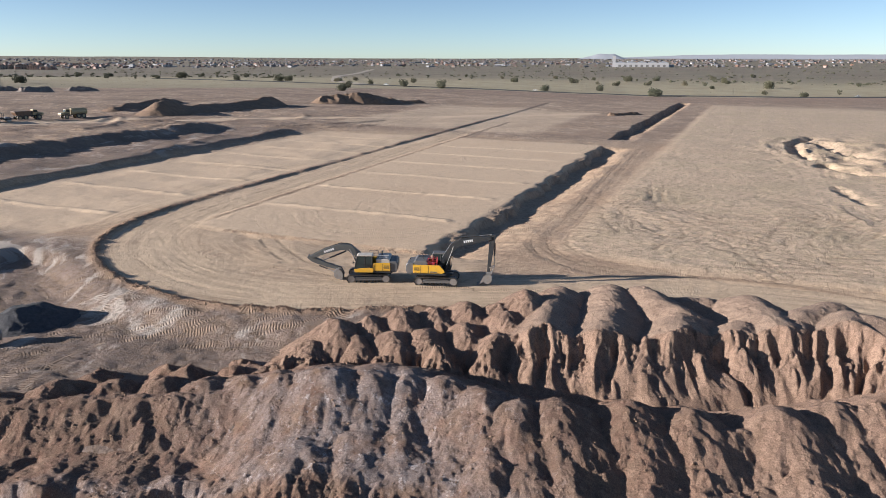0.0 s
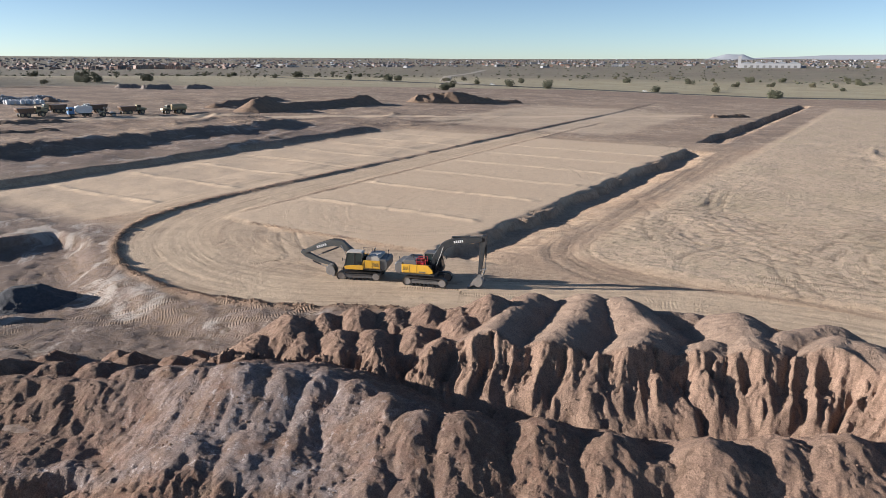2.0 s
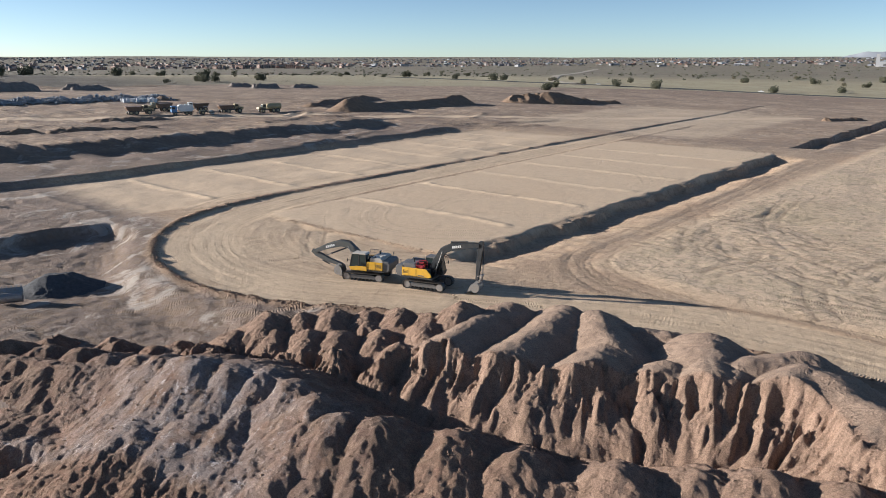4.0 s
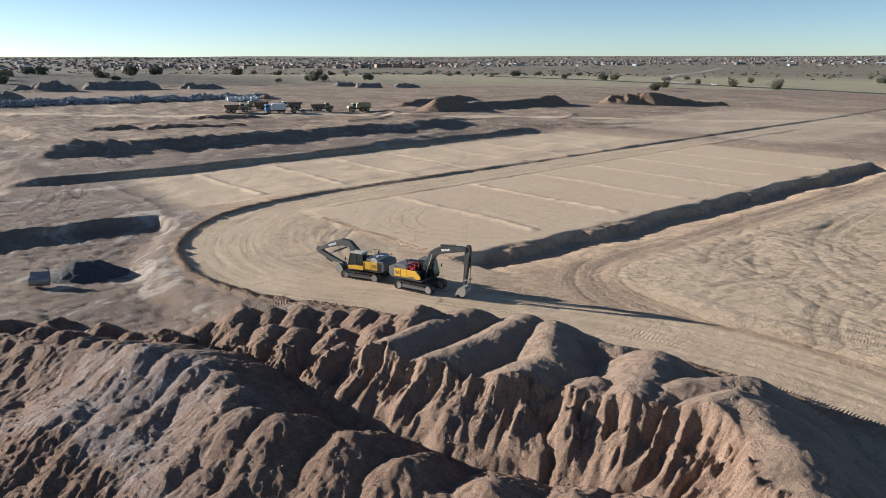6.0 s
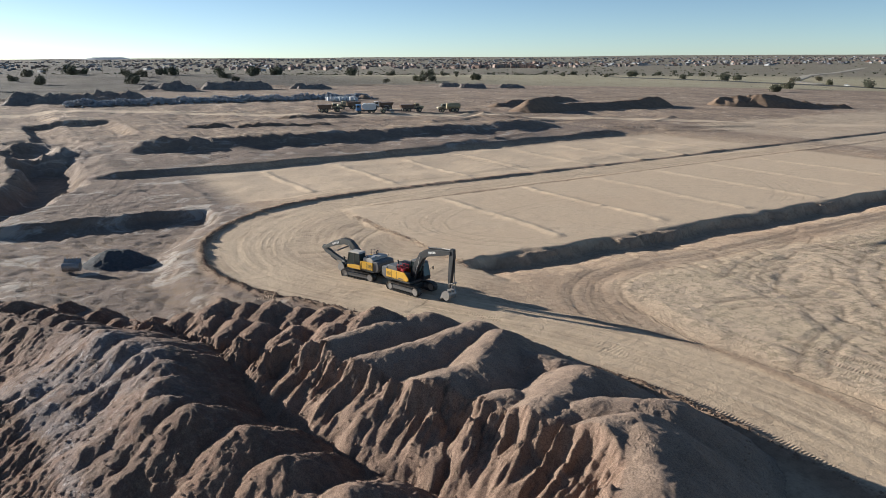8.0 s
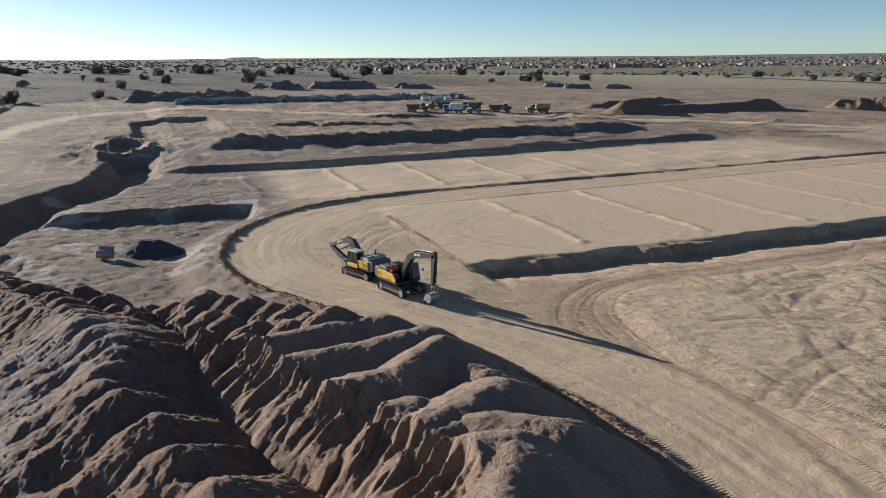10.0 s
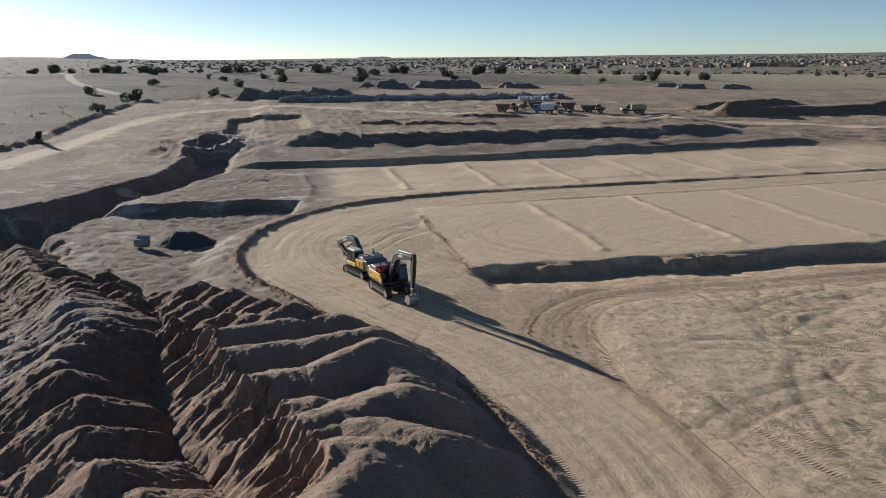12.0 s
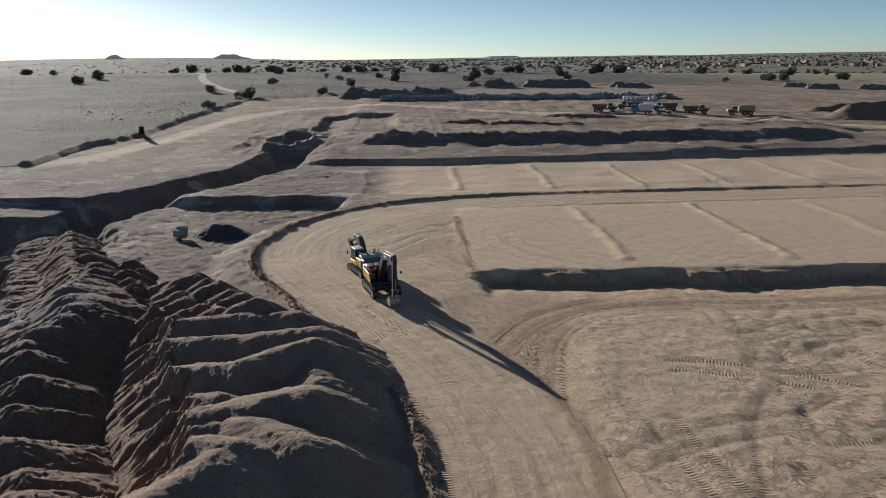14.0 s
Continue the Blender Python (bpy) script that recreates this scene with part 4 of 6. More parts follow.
def gullied(h, X, Y, step, waves, weight, seed):
    """Cuts rills that run down the slope, from long to short ones."""
    for k, (freq, amp) in enumerate(waves):
        soft = h
        for _ in range(max(1, int(0.12 / freq / step))):
            soft = (soft + np.roll(soft, 1, 0) + np.roll(soft, -1, 0) + np.roll(soft, 1, 1) + np.roll(soft, -1, 1)) / 5
        sy, sx = np.gradient(soft, step)
        steep = np.hypot(sx, sy) + 1e-6
        ax, ay = -sy / steep, sx / steep
        px, py = X * freq, Y * freq
        ix, iy = np.floor(px), np.floor(py)
        c, s = 0, 0
        for i in (-1, 0, 1):
            for j in (-1, 0, 1):
                vx = px - ix - i - 0.5 - 0.8 * (lattice(ix + i, iy + j, seed + k) - 0.5)
                vy = py - iy - j - 0.5 - 0.8 * (lattice(ix + i, iy + j, seed + 50 + k) - 0.5)
                w = np.exp(-2.2 * (vx * vx + vy * vy))
                turn = 2 * math.pi * (vx * ax + vy * ay)
                c, s = c + w * np.cos(turn), s + w * np.sin(turn)
        wave = 1 - 2 * np.abs(np.arctan2(s, c)) / math.pi
        h = h + amp * smooth(0.12, 0.55, steep) * weight * (wave - 0.2)
    return h


REAR_CUT = rounded([(-31, 45.5), (-26.5, 48), (-21.5, 50), (-16, 52.6), (-12, 54.9), (-8, 55.8), (-4.6, 57), (-2.2, 58.2), (0.6, 60.2), (4.2, 61.1), (8, 61.8), (11.2, 61.6), (14, 59.4), (17.4, 56), (21.5, 51.5)], 2)
FRONT_LINE = rounded([(-56, 27), (-49, 30), (-43, 33.2), (-36.5, 36), (-30, 39), (-24, 41.2), (-18, 43.4), (-11, 43.2), (-4.5, 45.4), (1, 47.6), (8, 51.4), (20, 55.4)], 2)


def spoil(xs, ys, shape, waves, seed):
    X, Y = np.meshgrid(xs, ys)
    x, y = X.ravel(), Y.ravel()
    base, m = ground_height(x, y)
    h, extra, weight = shape(x, y, seed)
    h = gullied(h.reshape(X.shape), X, Y, xs[1] - xs[0], waves, weight.reshape(X.shape), seed + 300).ravel()
    rough = np.minimum(1, 0.3 + 0.7 * weight)
    h = h + rough * (0.14 * fbm(x * 0.6, y * 0.6, 4, seed + 17) - 0.07 * ridged(x * 0.9 + 0.4 * y, y * 0.9, 4, seed + 18)) - rough * (0.03 * ridged(x * 3.0, y * 3.0, 2, seed + 19) + 0.025 * lattice(np.floor(x * 8), np.floor(y * 8), seed) * smooth(-0.1, 0.4, vnoise(x * 0.5, y * 0.5, seed + 20)))
    top = h
    z = np.maximum(top, base - 0.3)
    keep = top > base - 0.05
    me, used = grid_mesh("spoil_ridge", xs, ys, z.reshape(X.shape), keep.reshape(X.shape))
    return me, used, extra, x, y


rear_mesh, used, extra, hx, hy = spoil(steps((-38, 27, 0.105)), steps((40, 80, 0.105)), rear_ridge, [(0.45, 0.07), (1.1, 0.08), (2.4, 0.065), (4.0, 0.035)], 101)
put_mask(rear_mesh, "crust", extra[used])
put_mask(rear_mesh, "grey", (0 * extra)[used])
put_mask(rear_mesh, "pale", (0.6 + 0.4 * smooth(-18, -10, hx + 2 * vnoise(hx * 0.3, hy * 0.3, 5)))[used])
rear_mesh.materials.append(M["heap"])
rear_heap = tagged(new("spoil_ridge", rear_mesh), "broad-topped heap of tipped sandy soil with gullied faces", "spoil heap")
front_mesh, used, extra, hx, hy = spoil(steps((-60, 24, 0.11)), steps((16, 62, 0.11)), front_ridge, [(0.3, 0.07), (0.7, 0.045), (1.5, 0.035), (3.2, 0.025)], 201)
put_mask(front_mesh, "crust", (0 * extra)[used])
put_mask(front_mesh, "grey", extra[used])
put_mask(front_mesh, "pale", 0.8 * smooth(-6, 4, hx)[used])
front_mesh.materials.append(M["heap"])
front_heap = tagged(new("spoil_ridge", front_mesh), "sharp ridge of tipped brown and chalky grey soil", "spoil heap")


# ---- excavators ----
def stadium(length, height, n=8):
    """Outline of a track seen from its side, standing on z = 0."""
    r = height / 2
    pts = []
    for k in range(n + 1):
        a = -math.pi / 2 + math.pi * k / n
        pts.append((length / 2 - r + r * math.cos(a), r + r * math.sin(a)))
    for k in range(n + 1):
        a = math.pi / 2 + math.pi * k / n
        pts.append((-length / 2 + r + r * math.cos(a), r + r * math.sin(a)))
    return pts


def ring_points(pts, gap):
    """Points at even gaps along a closed outline, with the way there."""
    out, left = [], 0.0
    for a, b in zip(pts, pts[1:] + pts[:1]):
        a, b = Vector(a), Vector(b)
        d = (b - a).length
        t = left
        while t < d:
            out.append((a + (b - a) * (t / d), (b - a).normalized()))
            t += gap
        left = t - d
    return out


def beam(bm, line, y0, y1):
    """A bent beam of (x, z, thickness) stations, pulled across y."""
    upper, lower = [], []
    for i, (x, z, w) in enumerate(line):
        a = Vector(line[max(0, i - 1)][:2])
        b = Vector(line[min(len(line) - 1, i + 1)][:2])
        d = (b - a).normalized()
        n = Vector((-d.y, d.x)) * w / 2
        upper.append((x + n.x, z + n.y))
        lower.append((x - n.x, z - n.y))
    prism(bm, upper + lower[::-1], y0, y1, 0.02)


def jack(name, p, q, parent, r=0.085, half=0.55):
    """A hydraulic cylinder with its rod as a sub-part."""
    p, q = Vector(p), Vector(q)
    mid = p.lerp(q, half)
    barrel = part(name, fresh(tube, p, mid, r, 10), M["dark"], parent)
    part("rod", fresh(tube, mid - (mid - p) * 0.02, q, r * 0.55, 8), M["steel"], barrel, "bright steel rod")


def excavator(name, m, swing, line, arm, bucket_at, bucket_turn, paint, lettering, label, hoses, extras):
    """A crawler excavator: x ahead, y to its left."""
    ex = empty(name, m, label, "excavator", "excavators on the loop road")
    for side in (-1, 1):
        y0 = side * 1.2
        pts = stadium(4.5, 0.92)
        bm = bmesh.new()
        inner = stadium(4.36, 0.78)
        outer_v = [[bm.verts.new((x, y0 + dy, z)) for x, z in pts] for dy in (-0.3, 0.3)]
        inner_v = [[bm.verts.new((x, y0 + dy, z + 0.07)) for x, z in inner] for dy in (-0.3, 0.3)]
        n = len(pts)
        for i in range(n):
            j = (i + 1) % n
            bm.faces.new((outer_v[0][i], outer_v[0][j], outer_v[1][j], outer_v[1][i]))
            bm.faces.new((inner_v[0][j], inner_v[0][i], inner_v[1][i], inner_v[1][j]))
            bm.faces.new((outer_v[0][j], outer_v[0][i], inner_v[0][i], inner_v[0][j]))
            bm.faces.new((outer_v[1][i], outer_v[1][j], inner_v[1][j], inner_v[1][i]))
        for at, way in ring_points(pts, 0.19):
            out = Vector((way.y, -way.x))
            rot = Matrix.Rotation(-math.atan2(way.y, way.x), 4, "Y")
            box(bm, (at.x + out.x * 0.02, y0, at.y + out.y * 0.02), (0.07, 0.6, 0.06), rot)
        track = part("track", bm, M["track"], ex)
        bm = bmesh.new()
        prism(bm, [(-1.7, 0.28), (1.7, 0.28), (1.75, 0.62), (-1.75, 0.62)], y0 - 0.2, y0 + 0.2, 0.03)
        box(bm, (0, y0 + side * 0.2, 0.66), (2.6, 0.16, 0.05))
        part("track_frame", bm, M["greyp"], track)
        for wx, r in ((-1.8, 0.36), (1.8, 0.36)):
            part("sprocket", fresh(tube, (wx, y0 - 0.24, 0.46), (wx, y0 + 0.24, 0.46), r, 14), M["steel"], track)
        for k in range(7):
            wx = -1.3 + k * 0.43
            part("roller", fresh(tube, (wx, y0 - 0.22, 0.17), (wx, y0 + 0.22, 0.17), 0.1, 8), M["dark"], track)
    bm = bmesh.new()
    box(bm, (0, 0, 0.62), (1.7, 1.9, 0.5), None, 0.06)
    tube(bm, (0, 0, 0.8), (0, 0, 1.12), 0.72, 20)
    part("undercarriage", bm, M["dark"], ex)

    up = Matrix.Rotation(swing, 4, "Z")

    def upper(nm, bm, mat, parent=ex, lab="", soft=False):
        ob = part(nm, bm, mat, parent, lab, soft)
        if parent is ex:
            ob.matrix_basis = up
        return ob

    bm = bmesh.new()
    box(bm, (-0.75, 0, 1.2), (3.6, 2.6, 0.22), None, 0.03)
    upper("deck", bm, M["dark"])
    # yellow side doors, one on each side of the engine
    for side in (-1, 1):
        front = 0.95 if side < 0 else -0.45
        bm = bmesh.new()
        if side < 0:
            prism(bm, [(-2.35, 1.3), (front - 0.35, 1.3), (front, 1.45), (front - 0.1, 1.72), (front - 0.55, 2.18), (-2.35, 2.18)], side * 1.32 - 0.06, side * 1.32 + 0.06, 0.025)
        else:
            prism(bm, [(-2.35, 1.3), (1.2, 1.3), (1.2, 1.55), (-0.45, 1.75), (-0.6, 2.18), (-2.35, 2.18)], side * 1.32 - 0.06, side * 1.32 + 0.06, 0.025)
        panel = upper("side_panel", bm, M["yellow"], lab="yellow painted side panel")
        bm = bmesh.new()
        for k in range(4):
            box(bm, (-1.95 + 0.0 * k, side * 1.385, 1.62 + 0.09 * k), (0.55, 0.02, 0.04))
        part("vent", bm, M["dark"], panel)
        bm = bmesh.new()
        for xx in (-1.55, -0.75):
            box(bm, (xx, side * 1.384, 1.74), (0.025, 0.02, 0.8))
        box(bm, (-0.9, side * 1.384, 1.36), (2.6, 0.02, 0.03))
        part("panel_gap", bm, M["dark"], panel)
        bm = bmesh.new()
        box(bm, (-0.2 if side < 0 else 0.2, side * 1.386, 1.47), (0.7, 0.015, 0.12))
        part("decal", bm, M["greyp"], panel, "dark grey stripe decal")
    bm = bmesh.new()
    prism(bm, [(-2.3, 1.12), (-2.95, 1.2), (-3.12, 1.5), (-3.12, 2.1), (-2.95, 2.32), (-2.3, 2.34)], -1.28, 1.28, 0.06)
    upper("counterweight", bm, M["greyp"], lab="dark grey cast counterweight")
    bm = bmesh.new()
    prism(bm, [(-2.3, 2.1), (-2.3, 2.5), (-2.1, 2.6), (-1.0, 2.6), (-0.85, 2.45), (-0.85, 2.1)], -1.22, 1.22, 0.05)
    hood = upper("engine_hood", bm, paint, lab="sun-bleached engine hood")
    bm = bmesh.new()
    for k in range(6):
        box(bm, (-1.95 + k * 0.17, 0.55, 2.61), (0.07, 0.8, 0.02))
    part("grille", bm, M["dark"], hood)
    bm = bmesh.new()
    tube(bm, (-1.35, -0.5, 2.6), (-1.35, -0.5, 2.95), 0.07, 10)
    tube(bm, (-1.35, -0.5, 2.93), (-1.45, -0.5, 3.05), 0.07, 10)
    upper("exhaust_pipe", bm, M["dark"])
    bm = bmesh.new()
    box(bm, (0.15, -1.0, 1.85), (0.9, 0.6, 0.55), None, 0.05)
    upper("fuel_tank", bm, M["dark"])
    # cab: posts, roof and panes
    bm = bmesh.new()
    cy0, cy1 = 0.42, 1.4
    low, high = [(-0.55, 1.3), (1.35, 1.3), (1.42, 1.75)], 2.98
    for px, pz, qx in ((-0.5, 1.3, -0.45), (0.35, 1.3, 0.3), (1.38, 1.5, 1.05)):
        for yy in (cy0 + 0.04, cy1 - 0.04):
            tube(bm, (px, yy, pz), (qx, yy, 2.92), 0.05, 6)
    prism(bm, [(-0.55, 1.2), (1.35, 1.2), (1.45, 1.62), (-0.55, 1.62)], cy0, cy1, 0.03)
    cab = upper("cab", bm, M["dark"])
    part("cab_base", fresh(prism, [(-0.58, 1.18), (1.3, 1.18), (1.4, 1.5), (0.6, 1.64), (-0.58, 1.64)], cy1 - 0.05, cy1 + 0.03, 0.02), M["yellow"], cab, "yellow lower cab door")
    bm = bmesh.new()
    prism(bm, [(-0.56, 2.9), (1.0, 2.9), (1.12, 2.95), (0.95, 3.05), (-0.45, 3.06)], cy0 - 0.02, cy1 + 0.02, 0.03)
    part("roof", bm, paint, cab)
    bm = bmesh.new()
    prism(bm, [(-0.5, 1.6), (0.3, 1.6), (0.27, 2.9), (-0.45, 2.9)], cy1 - 0.04, cy1 - 0.02)
    part("side_window", bm, M["glass"], cab)
    bm = bmesh.new()
    prism(bm, [(0.38, 1.6), (1.38, 1.6), (1.03, 2.9), (0.34, 2.9)], cy1 - 0.04, cy1 - 0.02)
    part("door_window", bm, M["glass"], cab)
    bm = bmesh.new()
    prism(bm, [(-0.5, 1.6), (1.36, 1.6), (1.03, 2.9), (-0.45, 2.9)], cy0 + 0.02, cy0 + 0.04)
    part("side_window", bm, M["glass"], cab)
    bm = bmesh.new()
    prism(bm, [(1.39, 1.6), (1.41, 1.6), (1.08, 2.9), (1.06, 2.9)], cy0 + 0.08, cy1 - 0.08)
    part("windscreen", bm, M["glass"], cab)
    bm = bmesh.new()
    prism(bm, [(-0.54, 1.7), (-0.52, 1.7), (-0.47, 2.85), (-0.49, 2.85)], cy0 + 0.08, cy1 - 0.08)
    part("rear_window", bm, M["glass"], cab)
    bm = bmesh.new()
    box(bm, (0.2, 0.9, 1.75), (0.5, 0.5, 0.14), None, 0.04)
    box(bm, (-0.05, 0.9, 2.15), (0.14, 0.48, 0.75), None, 0.04)
    part("driver_seat", bm, M["tyre"], cab)
    bm = bmesh.new()
    tube(bm, (1.25, cy1 + 0.02, 2.2), (1.45, cy1 + 0.3, 2.35), 0.02, 6)
    box(bm, (1.45, cy1 + 0.33, 2.3), (0.06, 0.16, 0.32), None, 0.02)
    upper("mirror", bm, M["dark"])
    # handrails
    for xs, yy, mat in extras["rails"]:
        bm = bmesh.new()
        for xx in xs:
            tube(bm, (xx, yy, 2.15), (xx, yy, 2.85), 0.022, 6)
        tube(bm, (xs[0], yy, 2.85), (xs[-1], yy, 2.85), 0.022, 6)
        tube(bm, (xs[0], yy, 2.5), (xs[-1], yy, 2.5), 0.018, 6)
        upper("handrail", bm, mat)
    for c, s, mat, lab in extras["boxes"]:
        upper("toolbox", fresh(box, c, s, None, 0.03), mat, lab=lab)
    bm = bmesh.new()
    tube(bm, (-2.7, -0.9, 2.3), (-2.7, -0.9, 2.75), 0.02, 6)
    tube(bm, (-2.7, -0.9, 2.7), (-2.7, -0.9, 2.8), 0.06, 8)
    upper("beacon_pole", bm, M["dark"])

    # boom, arm, bucket
    bm = bmesh.new()
    beam(bm, line, -0.27, 0.27)
    boom = upper("boom", bm, M["greyb"] if extras["bleached"] else M["dark"], lab="dark grey boom")
    for yy in (-0.285, 0.285):
        bm = bmesh.new()
        p, q = Vector(lettering[0]), Vector(lettering[1])
        ang = -math.atan2(q.y - p.y, q.x - p.x)
        for k in range(5):
            c = p.lerp(q, (k + 0.5) / 5)
            box(bm, (c.x, yy, c.y), ((q - p).length / 5 * 0.72, 0.02, 0.24), Matrix.Rotation(ang, 4, "Y"))
        part("marking", bm, M["white"], boom, "row of white blocks")
    for yy in (-0.42, 0.42):
        jack("boom_cylinder", (0.85, yy, 1.3), (line[2][0], yy, line[2][1] - 0.05), boom, 0.09)
    bm = bmesh.new()
    beam(bm, arm, -0.19, 0.19)
    stick = upper("arm", bm, M["greyb"] if extras["bleached"] else M["dark"], lab="dark grey dipper arm")
    jack("arm_cylinder", extras["arm_jack"][0], extras["arm_jack"][1], stick, 0.085)
    jack("bucket_cylinder", extras["bucket_jack"][0], extras["bucket_jack"][1], stick, 0.075)
    bm = bmesh.new()
    for a, b in extras["links"]:
        for yy in (-0.24, 0.24):
            tube(bm, (a[0], yy, a[1]), (b[0], yy, b[1]), 0.05, 6)
    for a, b in extras["links"][:1]:
        tube(bm, (a[0], -0.3, a[1]), (a[0], 0.3, a[1]), 0.07, 8)
    part("linkage", bm, M["steel"], stick)
    bm = bmesh.new()
    for k in range(hoses):
        pts = [Vector((x, 0.1 * (k - 1), z + w / 2 + 0.05)) for x, z, w in line]
        for a, b in zip(pts[:-1], pts[1:]):
            tube(bm, a, b, 0.025, 6)
    part("hose", bm, M["tyre"], boom)
    bucket_ob = upper("bucket", bucket_mesh(), M["steel"], lab="worn bare steel bucket")
    bucket_ob.matrix_basis = up @ Matrix.Translation((bucket_at[0], 0, bucket_at[1])) @ Matrix.Rotation(radians(bucket_turn), 4, "Y")
    return ex


def bucket_mesh(width=1.05):
    """A digging bucket hung from the origin, its mouth towards -x."""
    bm = bmesh.new()
    outline = []
    for k in range(9):
        a = radians(60 - 25 * k)
        outline.append((0.02 + 0.46 * math.cos(a), -0.52 + 0.56 * math.sin(a)))
    outer = outline + [(-0.78, -1.28)]
    inner = [(x * 0.93 - 0.02, -0.55 + (z + 0.55) * 0.93) for x, z in outline] + [(-0.78, -1.25)]
    prism_pts = outer + inner[::-1]
    va = [bm.verts.new((x, -width / 2, z)) for x, z in prism_pts]
    vb = [bm.verts.new((x, width / 2, z)) for x, z in prism_pts]
    n = len(prism_pts)
    for i in range(n):
        j = (i + 1) % n
        bm.faces.new((va[i], va[j], vb[j], vb[i]))
    # side plates
    for yy in (-width / 2, width / 2):
        prism(bm, outline + [(-0.78, -1.28), (-0.45, -0.35), (-0.1, -0.08)], yy - 0.02, yy + 0.02)
    for k in range(5):
        yy = -width / 2 + 0.1 + k * (width - 0.2) / 4
        box(bm, (-0.9, yy, -1.3), (0.26, 0.09, 0.07), Matrix.Rotation(radians(-12), 4, "Y"))
    for yy in (-0.2, 0.2):
        prism(bm, [(-0.22, -0.1), (0.12, 0.12), (0.42, 0.02), (0.45, -0.2), (0.0, -0.2)], yy - 0.03, yy + 0.03)
    bmesh.ops.recalc_face_normals(bm, faces=bm.faces)
    return bm


B_AT, A_AT = (-27.9, 70.7), (-34.9, 68.8)
rail_r = M["red"]
excavator(
    "excavator", pose(*B_AT, ground_at(*B_AT) - 0.02, 0, 0, 17.0), radians(-1.5),
    [(0.3, 1.65, 0.5), (0.95, 2.9, 0.62), (1.75, 4.05, 0.72), (2.6, 4.45, 0.7), (4.3, 4.75, 0.58), (5.65, 4.95, 0.36)],
    [(5.8, 5.35, 0.34), (5.72, 4.75, 0.62), (5.6, 3.6, 0.5), (5.36, 1.35, 0.28)],
    (5.34, 1.22), 6, M["greyp"], ((2.75, 4.5), (3.75, 4.68)),
    "yellow and dark grey crawler excavator, boom raised, bucket grounded", 2,
    {"bleached": False, "rails": [((-0.8, -0.35, 0.1), -1.2, rail_r), ((-0.8, -0.35, 0.1), -0.5, rail_r)],
     "boxes": [((-0.5, -0.85, 2.28), (0.75, 0.5, 0.22), M["red"], "red painted tool box")],
     "arm_jack": ((2.5, 0, 4.95), (5.85, 0, 5.3)), "bucket_jack": ((6.0, 0, 4.4), (5.95, 0, 1.95)),
     "links": [((5.95, 1.95), (5.45, 1.8)), ((5.95, 1.95), (5.66, 1.15))]},
)
excavator(
    "excavator", pose(*A_AT, ground_at(*A_AT) - 0.02, 0, 0, 204.0), radians(-3),
    [(0.35, 1.65, 0.5), (1.1, 2.75, 0.62), (2.0, 3.5, 0.7), (2.9, 3.6, 0.66), (4.6, 3.1, 0.52), (6.1, 2.45, 0.32)],
    [(6.45, 2.55, 0.34), (5.9, 2.2, 0.56), (4.5, 1.62, 0.46), (2.95, 1.2, 0.28)],
    (2.9, 1.15), -32, M["bleach"], ((3.6, 3.42), (4.7, 3.06)),
    "yellow and weathered grey crawler excavator with folded boom", 2,
    {"bleached": True, "rails": [((-0.9, -0.4, 0.1), -1.2, M["dark"]), ((-2.0, -1.5, -1.0), 1.15, M["dark"])],
     "boxes": [((-1.6, 0.75, 2.66), (0.9, 0.5, 0.1), M["white"], "pale sheet on the hood")],
     "arm_jack": ((2.4, 0, 3.1), (5.6, 0, 1.75)), "bucket_jack": ((5.3, 0, 1.5), (3.7, 0, 0.85)),
     "links": [((3.7, 0.85), (3.4, 1.25)), ((3.7, 0.85), (3.2, 0.95))]},
)


# ---- yard: spare bucket and gravel ----
spare = part("excavator_bucket", bucket_mesh(1.9), M["steel"], None)
spare.matrix_basis = pose(-56.7, 41.7, ground_at(-56.7, 41.7) + 0.12, 0, 0, 153) @ Matrix.Rotation(radians(165), 4, "Y") @ Matrix.Diagonal((0.95, 1, 0.95, 1))
tagged(spare, "spare worn steel digging bucket set down in the yard", "bucket")


